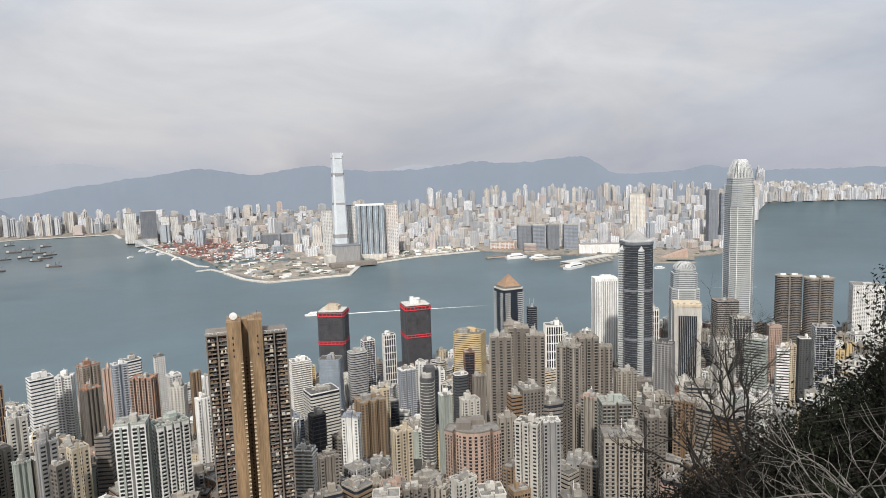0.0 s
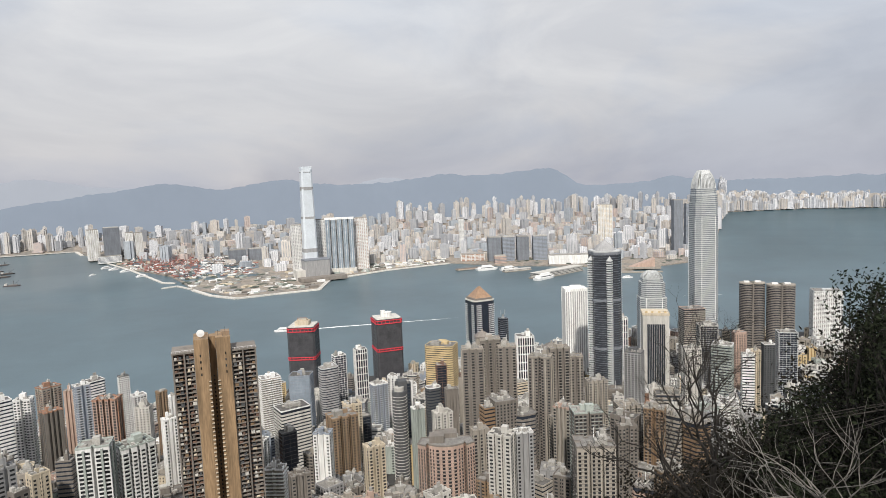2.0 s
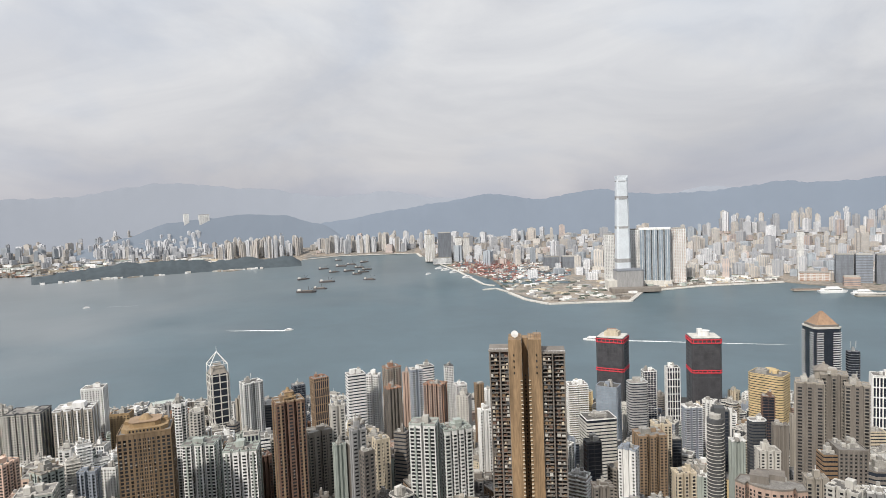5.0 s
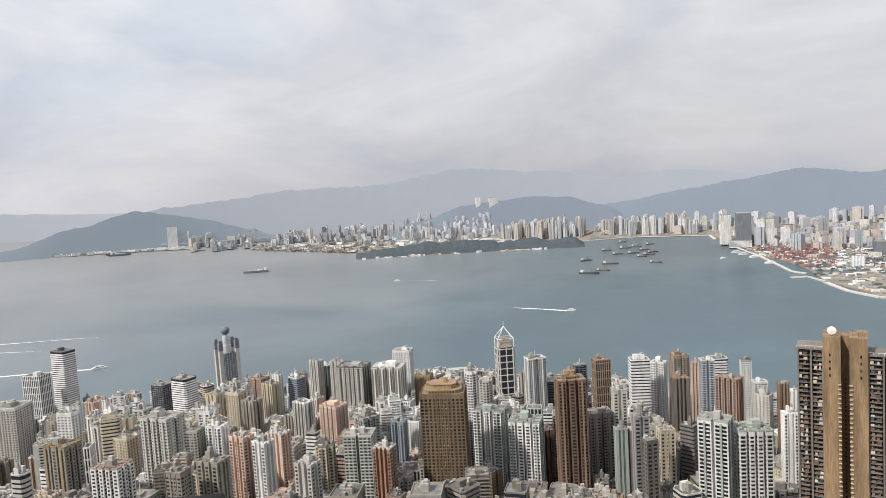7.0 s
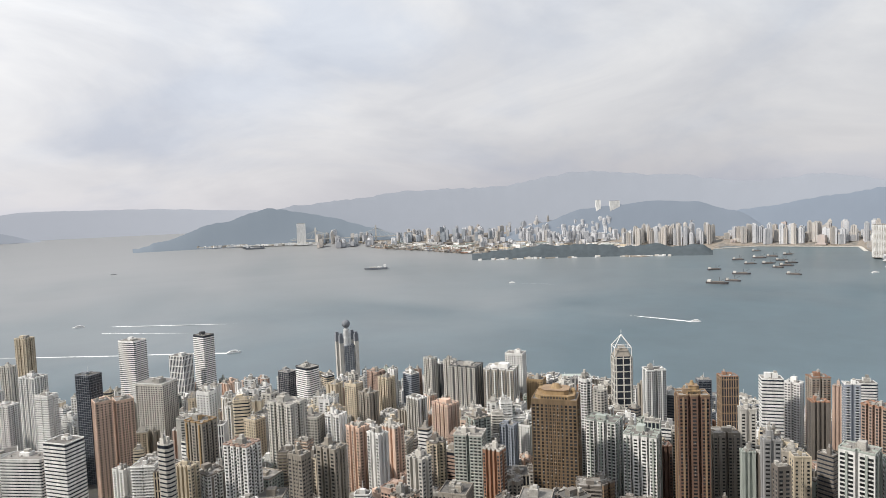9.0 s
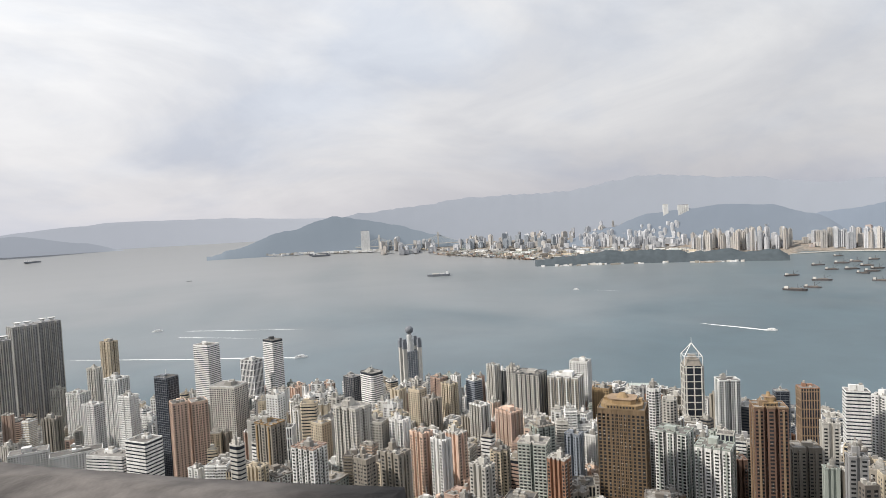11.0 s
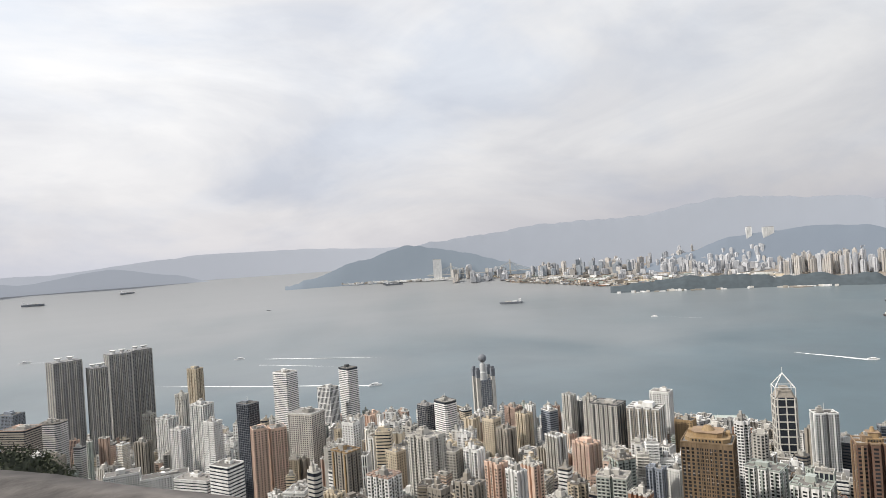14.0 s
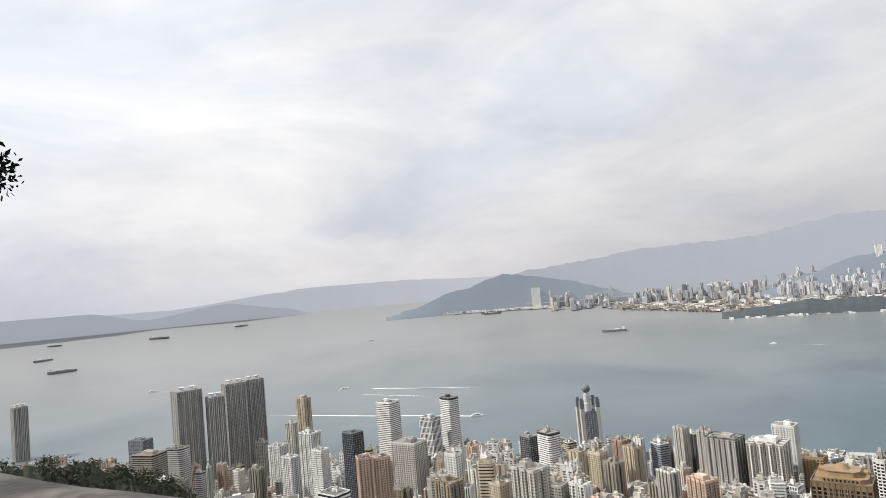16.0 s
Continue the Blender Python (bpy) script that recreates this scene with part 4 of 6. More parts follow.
# named blocks of the slope, west to east
landmark(32.37, 768, 21.8, 16.4, 202.5, 12, "ribbon", "white")
landmark(30.72, 806, 16.4, 12.3, 190.0, -20, "flats", "white")
landmark(29.06, 908, 22.7, 17.0, 173.3, 25, "flats", "beige", trim="terracotta")
landmark(29.05, 787, 17.9, 13.5, 176.6, 20, "flats", "taupe", trim="terracotta")
landmark(27.65, 905, 12.6, 9.4, 164.2, -15, "flats", "pink")
landmark(26.85, 846, 16.0, 12.0, 184.1, 15, "flats", "bluegrey", trim="white")
landmark(26.02, 970, 25.6, 19.2, 155.7, 20, "ribbon", "white")
landmark(25.11, 729, 23.1, 17.3, 195.3, -25, "flats", "pink", trim="terracotta")
landmark(23.83, 1085, 14.6, 10.9, 126.0, 10, "grid", "white", trim="dark")
landmark(22.82, 956, 17.1, 12.8, 129.3, 20, "grid", "white")
landmark(22.52, 806, 16.0, 12.0, 156.7, -20, "grid", "offwhite")
landmark(21.09, 905, 12.4, 9.3, 143.2, 20, "flats", "tan")
landmark(20.25, 955, 13.3, 10.0, 120.2, 20, "flats", "white")
landmark(26.28, 498, 21.1, 15.9, 229.1, -14, "flats", "white", trim="green")
landmark(23.49, 509, 23.7, 17.8, 220.5, 20, "flats", "white", trim="green")
landmark(20.69, 604, 11.2, 8.4, 202.7, 20, "flats", "white")
landmark(30.32, 524, 11.8, 8.8, 208.5, 20, "grid", "cream")
landmark(28.40, 605, 12.8, 9.6, 184.0, -25, "ribbon", "taupe")
landmark(32.44, 484, 11.0, 8.2, 231.9, 18, "flats", "grey")
landmark(34.18, 625, 13.3, 9.9, 209.2, 14, "flats", "offwhite")
landmark(31.66, 473, 9.0, 6.7, 218.2, 30, "grid", "taupe")
landmark(12.25, 860, 25.5, 19.1, 155.6, 15, "balcony", "beige", trim="white")
landmark(9.47, 830, 27.6, 20.7, 162.8, -15, "glass", "bluegrey", glass=BLUEGLASS)
landmark(7.01, 940, 27.3, 20.4, 138.2, 20, "ribbon", "grey", trim="silver")
landmark(6.00, 1027, 20.0, 15.0, 132.6, 20, "glass", "dark", trim="white")
landmark(4.06, 1067, 19.9, 14.9, 129.9, 15, "ribbed", "white")
landmark(10.44, 713, 34.2, 25.7, 160.7, 20, "ribbon", "offwhite", trim="white")
landmark(10.96, 565, 13.3, 10.0, 187.5, 20, "glass", "dark")
landmark(7.83, 566, 15.4, 11.6, 182.7, -18, "flats", "white", trim="bluegrey")
landmark(6.04, 661, 28.7, 21.6, 163.4, 20, "flats", "tan")
landmark(4.05, 766, 15.7, 11.7, 121.5, 15, "glass", "dark")
landmark(2.54, 868, 21.6, 16.2, 129.5, 22, "flats", "bluegrey", trim="white")
landmark(1.09, 956, 17.0, 12.7, 112.6, -18, "flats", "white")
landmark(3.26, 546, 16.4, 12.3, 174.1, 25, "flats", "cream")
landmark(0.30, 696, 15.7, 11.8, 181.7, 12, "glass", "dark")
landmark(-3.43, 1028, 47.9, 35.9, 139.6, -20, "ribbon", "yellow", tall=0.7)
landmark(-6.27, 648, 21.6, 16.2, 230.9, 4, "flats", "taupe", trim="beige")
landmark(-7.92, 663, 21.4, 16.1, 236.6, 4, "flats", "taupe", trim="beige")
landmark(-9.46, 652, 18.8, 14.1, 231.4, 4, "flats", "taupe", trim="beige")
landmark(-11.11, 889, 23.4, 17.6, 184.8, 12, "ribbed", "white")
landmark(-12.54, 618, 21.4, 16.0, 229.7, -12, "flats", "taupe", trim="beige")
landmark(-14.13, 648, 20.3, 15.3, 230.7, 14, "flats", "taupe", trim="beige")
landmark(-15.57, 666, 16.3, 12.3, 216.9, 10, "flats", "taupe", trim="beige")
landmark(-3.51, 518, 47.5, 35.6, 187.0, 0, "flats", "pink", trim="taupe", pitch=2.7, plan=fan(47.5, 35.6))
landmark(-6.68, 536, 14.9, 11.2, 187.5, 18, "flats", "offwhite")
landmark(-8.78, 477, 18.7, 14.0, 207.3, -20, "flats", "white")
landmark(-10.76, 485, 13.5, 10.1, 205.5, 15, "flats", "grey", trim="white")
landmark(-14.51, 566, 15.5, 11.6, 197.0, -22, "flats", "offwhite", trim="pink")
landmark(-16.51, 509, 23.1, 17.3, 215.2, 15, "flats", "beige", trim="green")
landmark(-17.16, 460, 27.9, 20.9, 208.8, 10, "flats", "offwhite", trim="taupe")
landmark(-17.46, 728, 22.3, 16.7, 171.8, 18, "flats", "offwhite")
landmark(-20.03, 526, 15.7, 11.8, 198.0, 15, "flats", "beige")
landmark(-20.79, 909, 23.4, 17.6, 158.5, -15, "grid", "grey", trim="dark")
landmark(-19.85, 1156, 15.2, 11.4, 153.6, 10, "ribbed", "white")
landmark(-25.56, 1275, 40.3, 30.2, 151.3, 22, "ribbon", "beige", trim="pink")
landmark(-26.78, 1162, 31.0, 23.3, 145.4, 15, "glass", "dark", trim="offwhite")
landmark(-28.00, 909, 24.8, 18.6, 175.1, -10, "ribbon", "green", trim="white")
landmark(-25.52, 959, 23.1, 17.3, 155.0, 20, "grid", "offwhite")
landmark(-29.26, 1208, 20.1, 15.1, 124.5, 20, "grid", "pink")
landmark(-30.40, 1006, 15.7, 11.8, 144.3, 15, "flats", "cream")
landmark(-31.42, 1106, 16.4, 12.3, 131.6, 20, "grid", "dark", trim="white")
landmark(-29.93, 906, 14.9, 11.2, 164.6, 10, "ribbon", "white")
landmark(-32.75, 1161, 29.1, 21.8, 140.7, 15, "glass", "green", trim="silver")
landmark(-35.43, 1672, 58.0, 43.5, 130.2, 12, "grid", "white", trim="silver")
landmark(-3.33, 885, 14.5, 10.9, 145.8, 10, "glass", "maroon")
landmark(-5.40, 805, 12.6, 9.5, 149.6, 15, "flats", "beige")
landmark(-2.49, 787, 18.0, 13.5, 145.4, 20, "ribbon", "dark", trim="white")
landmark(-4.20, 725, 14.6, 11.0, 162.5, 12, "flats", "taupe")
landmark(-0.98, 604, 11.6, 8.7, 184.5, 20, "flats", "green", trim="white")
landmark(5.08, 707, 19.3, 14.5, 159.1, 15, "flats", "cream")
landmark(-3.27, 647, 18.6, 14.0, 163.3, 22, "flats", "white")
landmark(12.21, 526, 15.4, 11.5, 173.0, -20, "balcony", "beige", trim="white")
landmark(10.20, 506, 15.5, 11.6, 173.7, 15, "flats", "taupe")
landmark(86.50, 1305, 39.7, 29.8, 181.9, -25, "ribbon", "white")
landmark(82.91, 1252, 32.0, 24.0, 152.8, -23, "ribbed", "offwhite")
landmark(81.03, 1282, 32.2, 24.2, 181.3, -33, "ribbon", "white", trim="dark")
landmark(84.92, 966, 42.2, 31.6, 176.5, -16, "grid", "grey", trim="white")
landmark(81.08, 787, 17.7, 13.3, 198.8, -20, "grid", "white")
landmark(81.70, 649, 24.4, 18.3, 206.8, -28, "flats", "beige", trim="gold")
landmark(74.29, 1190, 27.8, 20.9, 115.5, -28, "glass", "bluegrey", trim="grey")
landmark(72.51, 1113, 35.6, 26.7, 138.7, -30, "ribbon", "white", trim="dark")
landmark(74.43, 652, 31.2, 23.4, 213.5, -23, "flats", "grey")
landmark(77.29, 707, 17.9, 13.4, 182.5, -28, "grid", "cream")
landmark(78.44, 569, 25.2, 18.9, 205.3, -20, "flats", "offwhite", trim="pink")
landmark(68.45, 908, 21.1, 15.8, 157.0, -20, "grid", "cream")
landmark(67.17, 858, 22.6, 16.9, 156.5, -28, "flats", "taupe")
landmark(66.41, 1160, 26.7, 20.0, 109.3, -23, "flats", "terracotta")
landmark(65.48, 1059, 24.1, 18.1, 123.1, -26, "flats", "yellow")
landmark(63.21, 1089, 23.9, 18.0, 119.6, -30, "ribbon", "bluegrey", trim="white")
landmark(62.79, 829, 22.9, 17.2, 153.2, -26, "flats", "grey", trim="white")
landmark(61.39, 1067, 19.2, 14.4, 149.8, -23, "flats", "grey", trim="silver")
landmark(60.51, 1106, 16.7, 12.5, 130.7, -23, "flats", "dark", trim="white")
landmark(59.59, 1057, 18.8, 14.1, 147.0, -26, "flats", "offwhite")
landmark(58.09, 895, 39.7, 29.8, 177.9, -26, "flats", "offwhite", trim="dark")
landmark(54.92, 876, 42.4, 31.8, 177.4, -16, "flats", "beige", trim="white")
landmark(53.56, 1031, 28.8, 21.6, 162.3, -18, "grid", "white")
landmark(60.15, 730, 26.2, 19.6, 174.9, -24, "flats", "pink")
landmark(57.98, 570, 25.9, 19.5, 195.4, -15, "flats", "green", trim="offwhite")
landmark(55.81, 526, 16.1, 12.1, 197.0, -28, "flats", "terracotta", trim="offwhite")
landmark(54.39, 646, 16.0, 12.0, 176.1, -23, "flats", "bluegrey")
landmark(52.83, 726, 15.3, 11.5, 148.0, -28, "grid", "white")
landmark(50.03, 554, 38.4, 28.8, 233.4, -8, "grid", "khaki", pitch=3.4, tall=0.66, wide=0.66, crown=False)
landmark(51.75, 909, 23.4, 17.5, 152.1, -18, "grid", "gold")
landmark(45.82, 611, 28.6, 21.5, 195.4, -20, "flats", "white", trim="green")
landmark(42.59, 591, 29.1, 21.8, 191.0, -12, "flats", "white", trim="green")
landmark(41.49, 869, 25.3, 19.0, 179.4, 20, "flats", "silver", trim="white")
landmark(38.44, 569, 24.7, 18.6, 236.0, 12, "flats", "maroon", trim="tan")
landmark(37.49, 1027, 19.6, 14.7, 126.9, 15, "glass", "grey", trim="steel")
landmark(35.62, 969, 23.0, 17.2, 150.1, 20, "ribbed", "tan", trim="terracotta")
landmark(35.97, 608, 22.4, 16.8, 192.4, 18, "flats", "beige")
landmark(34.15, 564, 10.6, 7.9, 192.0, 14, "flats", "green")
landmark(32.82, 564, 11.6, 8.7, 192.8, 20, "flats", "taupe", trim="offwhite")
landmark(41.00, 626, 16.7, 12.5, 167.5, 18, "flats", "maroon")
landmark(70.20, 647, 17.9, 13.4, 196.6, -15, "flats", "offwhite")
landmark(68.30, 607, 18.5, 13.9, 195.4, -26, "flats", "pink")
landmark(66.52, 566, 15.8, 11.9, 201.2, -28, "flats", "white")
landmark(65.17, 607, 18.4, 13.8, 193.0, -20, "flats", "pink", trim="offwhite")
landmark(70.77, 517, 19.9, 15.0, 210.7, -20, "flats", "taupe")
landmark(84.55, 564, 11.8, 8.9, 216.8, -28, "ribbon", "grey", trim="offwhite")
landmark(73.62, 505, 14.1, 10.6, 212.2, -22, "grid", "taupe")
landmark(62.84, 486, 15.9, 12.0, 207.6, -18, "flats", "grey", trim="offwhite")
landmark(89.79, 1061, 29.8, 22.4, 180.0, -30, "glass", "dark", trim="steel")
landmark(89.01, 858, 20.7, 17.5, 188.0, -58, "grid", "pink")
landmark(87.48, 869, 22.7, 19.8, 183.6, -58, "grid", "pink")
landmark(91.80, 731, 29.8, 22.3, 185.7, -28, "ribbon", "white")
landmark(93.81, 1490, 27.9, 21.0, 181.3, -28, "flats", "cream", wide=0.34, tall=0.4)
landmark(94.95, 1408, 22.2, 16.6, 144.7, -23, "flats", "grey")
landmark(93.46, 1162, 31.6, 23.7, 168.3, -28, "flats", "offwhite", trim="white")
landmark(92.71, 958, 20.3, 15.2, 182.6, -26, "balcony", "white")
landmark(95.25, 1059, 24.1, 18.1, 155.4, -28, "flats", "offwhite")
landmark(98.06, 1128, 22.6, 16.9, 128.4, -23, "flats", "beige")
landmark(106.22, 1268, 48.3, 36.2, 155.1, -23, "ribbon", "beige", trim="pink")
landmark(104.14, 1315, 40.1, 30.1, 146.9, -18, "ribbon", "offwhite", trim="beige")
landmark(105.26, 1006, 17.2, 12.9, 167.1, -26, "ribbon", "white")
landmark(104.20, 1038, 21.3, 16.0, 152.4, -20, "grid", "beige")
landmark(106.79, 1666, 42.0, 31.5, 112.3, -23, "grid", "bluegrey")
landmark(97.50, 1508, 21.9, 16.4, 94.5, -23, "flats", "grey")
landmark(96.6, 985, 62, 24, 112, 20, "grid", "white")
landmark(94.2, 905, 55, 26, 124, -20, "ribbon", "white")
landmark(99.7, 1010, 45, 24, 118, 15, "grid", "white")
landmark(96.18, 1363, 34.0, 25.5, 111.7, -28, "flats", "offwhite")


def skyline(b):
    """The height angle that common towers reach."""
    return float(np.interp(b, (-50, -35, -20, -10, 0, 10, 20, 30, 40, 60, 75, 90, 100, 110, 125), (-15.5, -15.0, -15.5, -16.2, -16.2, -16.2, -16.6, -16.3, -15.6, -14.0, -13.6, -13.0, -12.6, -11.8, -10.5)))


def common_towers():
    rng = random.Random(5)
    colours = ["white"] * 6 + ["offwhite"] * 5 + ["cream"] * 3 + ["beige"] * 6 + ["pink"] * 3 + ["grey"] * 6 + ["dark", "steel", "brown", "taupe"] + ["green"] * 2 + ["tan", "taupe", "taupe", "bluegrey", "terracotta", "dark", "yellow"]
    styles = ["flats"] * 6 + ["cruciform"] * 3 + ["ribbon"] * 3 + ["grid"] * 3 + ["balcony"] * 2 + ["ribbed"]
    count = 0
    for r in (470, 505, 545, 590, 635, 685, 735, 790, 845, 900, 960, 1020, 1085, 1150, 1215, 1290, 1370, 1450, 1530, 1620, 1720, 1830, 1950, 2080):
        b = -46.0
        while b < 124:
            w = rng.uniform(11, 20) if b > 50 and r > 780 else rng.uniform(12, 24) if r < 1300 else rng.uniform(16, 32)
            step = math.degrees(w * (rng.uniform(0.95, 1.3) if r < 950 else rng.uniform(1.0, 1.35)) / r)
            b += step * (0.8 if b > 84 else 1)
            rr = r + rng.uniform(-18, 18)
            if rr > near_shore(b) - 45:
                continue
            if b > 88 and rr < 1000 + (b - 88) * 14:
                continue
            if b < -26 and rr < 600 + (-26 - b) * 14:
                continue
            el = skyline(b) - abs(rng.gauss(0, 1)) * (2.6 if rr < 800 else 1.6) - 0.1 - max(0, (600 - rr) * 0.02)
            if rr < 560:
                el = min(el, -23.5 - rng.random() * 3)
            half = math.degrees(w * 0.6 / rr)
            for sb, sh, sr, se in SEEN:
                if sr > rr and abs(sb - b) < sh + half:
                    el = min(el, se - (4.0 if b < 50 else 2.6) - rng.random() * 2)
            top = 400 + rr * math.tan(radians(el))
            g = ground_height(rr)
            h = top - g
            if h < 14 and rr < 900:
                h = rng.uniform(9, 18)
            elif h < 22:
                h = rng.uniform(16, 30)
            h = min(h, rng.uniform(105, 150))
            if not free(b, rr, w * (0.8 if b > 50 else 0.92)):
                continue
            d = w * rng.uniform(0.6, 1.1)
            style = rng.choice(styles) if h > 40 else rng.choice(("grid", "ribbon", "flats"))
            tone = rng.choice(colours)
            if rr < 600 and b < 60:
                tone = rng.choice(("beige", "taupe", "grey", "brown", "pink", "offwhite", "tan", "taupe"))
            elif 52 < b <= 84 or (b > 84 and rr >= 1250):
                tone = rng.choice(("white", "white", "white", "white", "offwhite", "cream", "cream", "beige", "rose", "pink", "rose", "green", "offwhite"))
            elif b > 84 and rr < 1250:
                tone, h = rng.choice(("white", "white", "offwhite", "cream", "beige")), min(max(h, 25), rng.uniform(20, 88))
            tower(b, rr, w, d, g + h, rng.uniform(-40, 40) if b < 40 else rng.uniform(-50, 8) if b < 56 else rng.uniform(-66, -12), style, tone, trim=rng.choice((None, None, "white", "offwhite") if rr > 650 else (None, None, "taupe", "beige")), seed=count, group="towers on the slope", merge=count >= 290)
            count += 1
    joined("farther_towers", "dense mass of pale high-rise blocks towards the harbour", "buildings")


common_towers()


# ---- the far city ----
def facade(name, colour, glass=(0.26, 0.285, 0.32), across=5.0, up=3.4):
    """Rows of windows too small to tell apart, laid on in metres; panes paled for haze."""
    m = material(name, colour, 0.8, 0, 0.2, 0.1, 20.0, vary=0.12, island=0.16)
    t, link = m.node_tree, m.node_tree.links.new
    shader = t.nodes["Principled BSDF"]
    paint = shader.inputs["Base Color"].links[0].from_socket
    where, part = node(m, "ShaderNodeTexCoord"), node(m, "ShaderNodeSeparateXYZ")
    link(where.outputs["Object"], part.inputs[0])
    along = node(m, "ShaderNodeMath")
    along.operation = "ADD"
    link(part.outputs["X"], along.inputs[0]), link(part.outputs["Y"], along.inputs[1])
    marks = []
    for source, size, share in ((along.outputs[0], across, 0.5), (part.outputs["Z"], up, 0.5)):
        scaled, piece, cut = node(m, "ShaderNodeMath"), node(m, "ShaderNodeMath"), node(m, "ShaderNodeMath")
        scaled.operation, piece.operation, cut.operation = "DIVIDE", "FRACT", "GREATER_THAN"
        scaled.inputs[1].default_value, cut.inputs[1].default_value = size, share
        link(source, scaled.inputs[0]), link(scaled.outputs[0], piece.inputs[0]), link(piece.outputs[0], cut.inputs[0])
        marks.append(cut.outputs[0])
    both = node(m, "ShaderNodeMath")
    both.operation = "MULTIPLY"
    link(marks[0], both.inputs[0]), link(marks[1], both.inputs[1])
    mix = node(m, "ShaderNodeMix")
    mix.data_type = "RGBA"
    mix.inputs[7].default_value = (*glass, 1)
    link(both.outputs[0], mix.inputs[0]), link(paint, mix.inputs[6]), link(mix.outputs[2], shader.inputs["Base Color"])
    return m


# wall tones drawn towards blue-grey, with distance haze put into the colour
FAR_HAZED_PAINT = [facade("hazed far flats " + k, v) for k, v in (("white", (0.63, 0.635, 0.65)), ("cream", (0.55, 0.515, 0.47)), ("grey", (0.41, 0.415, 0.43)), ("pinkish", (0.53, 0.44, 0.395)), ("beige", (0.52, 0.475, 0.425)), ("blue", (0.37, 0.405, 0.44)))]
FAR_WORDS = ("white", "cream", "grey", "pinkish", "beige", "blue-grey")


def far_block(kind, paint):
    """One block of the far city, 20 m wide, 16 m deep and 60 m high, its foot at the origin."""
    s = Shape()
    if kind == 0:
        s.prism(notched(20, 16, 2, 1, 2.0, 2.4), 0, 60).box(0, 0, 60, 8, 6, 4).box(5, 2, 60, 4, 4, 2.5)
    elif kind == 1:
        s.prism(cross(22, 20, 0.5), 0, 60).box(0, 0, 60, 9, 9, 4)
    elif kind == 2:
        s.box(0, 0, 0, 24, 20, 10).prism(rect(18, 14), 10, 60).box(-2, 0, 60, 9, 6, 3.5)
    else:
        s.prism(rect(22, 13), 0, 60).box(0, 0, 60, 20, 3, 2).box(4, 0, 60, 5, 6, 4)
    return s.make("apartment_block", paint)


FAR_BLOCKS = [[far_block(k, p) for p in FAR_HAZED_PAINT] for k in range(4)]


def far_city():
    rng, count = random.Random(11), [0]

    def put(b, r, w, h, kind=None, tone=None, turn=None, z=4):
        k = rng.randrange(4) if kind is None else kind
        p = rng.choice((0, 0, 0, 1, 1, 2, 2, 3, 4, 4, 5)) if tone is None else tone
        at, s = place(b, r, z)
        stand = pose(*at, 0, 0, b + (rng.uniform(-45, 45) if turn is None else turn)) @ Matrix.Diagonal((w / 20 * s, w / 20 * s, h / 60 * s, 1))
        count[0] += 1
        if count[0] > 295:
            JOIN["at"] = stand
            far_block(k, FAR_HAZED_PAINT[p])
            JOIN["at"] = None
            return
        model = FAR_BLOCKS[k][p]
        ob = new("apartment_block", model.data)
        ob.matrix_world = stand
        tagged(ob, f"{FAR_WORDS[p]} block of flats in the far city", "building", "blocks of the far city")

    # rows across the peninsula
    for r in (3350, 3480, 3620, 3780, 3950, 4150, 4350, 4600, 4850, 5150, 5500, 5900, 6350, 6900, 7500):
        b = -27.3
        while b < 35:
            w = rng.uniform(20, 58) * (1 + (r - 3300) / 9000)
            b += math.degrees(w * rng.uniform(0.9, 2.0) / r)
            s = far_shore(b)
            rr = r + rng.uniform(-70, 70)
            if rr < s + (180 if b < 4 else 620 if b < 25 else 150):
                continue
            if b > 12 and rr < 4200 and rng.random() < 0.8:
                continue
            tall = rng.random()
            h = rng.uniform(16, 48) if tall < 0.76 else rng.uniform(50, 115)
            put(b, rr, w, h * (1 + (rr - 3300) / 14000))
    # towers along the north-west shore
    for i in range(95):
        b = rng.uniform(24.5, 44)
        r = max(far_shore(min(b, 36)) + 120, 5900) + rng.uniform(0, 900)
        put(b, r, rng.uniform(28, 44), rng.uniform(110, 175), rng.choice((0, 1)), rng.choice((0, 0, 1, 4)))
    # across the channel and up the hills
    for i in range(460):
        b = rng.uniform(37, 71)
        r = rng.uniform(6300, 9300)
        if b > 57 and r < 7600:
            continue
        rise = max(0, r - 7000) * (0.05 if b > 58 else 0.075)
        h = (rng.uniform(12, 50) if rng.random() < 0.7 else rng.uniform(50, 120)) * (0.6 if b > 52 else 0.85)
        put(b, r, rng.uniform(24, 70), h + rise, None, rng.choice((0, 0, 1, 2, 4, 5) if b > 52 else (0, 0, 1, 2, 2)))
    for i in range(60):
        b = rng.uniform(44.5, 53)
        r = rng.uniform(7350, 8050)
        q = (r - 7436) / 1014
        crest = 400 + 8450 * math.tan(radians(float(np.interp(b, (44, 47, 51, 55), (-0.5, -0.9, -1.8, -2.7)))))
        put(b, r, rng.uniform(26, 46), rng.uniform(60, 120), rng.choice((0, 1)), 0, z=max(4, crest * (1 - (1 - max(q, 0)) ** 1.12) - 25))
    for i in range(640):
        b = rng.uniform(-47, -27.6)
        back = rng.uniform(60, max(8650 - far_shore(b), 300))
        put(b, far_shore(b) + back, rng.uniform(30, 75), rng.uniform(30, 120) + back * 0.1, None, rng.choice((0, 0, 1, 2, 4)))
    for i in range(120):
        b = rng.uniform(-27, 0)
        r = rng.uniform(7500, 8700)
        put(b, r, rng.uniform(35, 60), rng.uniform(110, 230), rng.choice((0, 1)), rng.choice((0, 1, 2)))
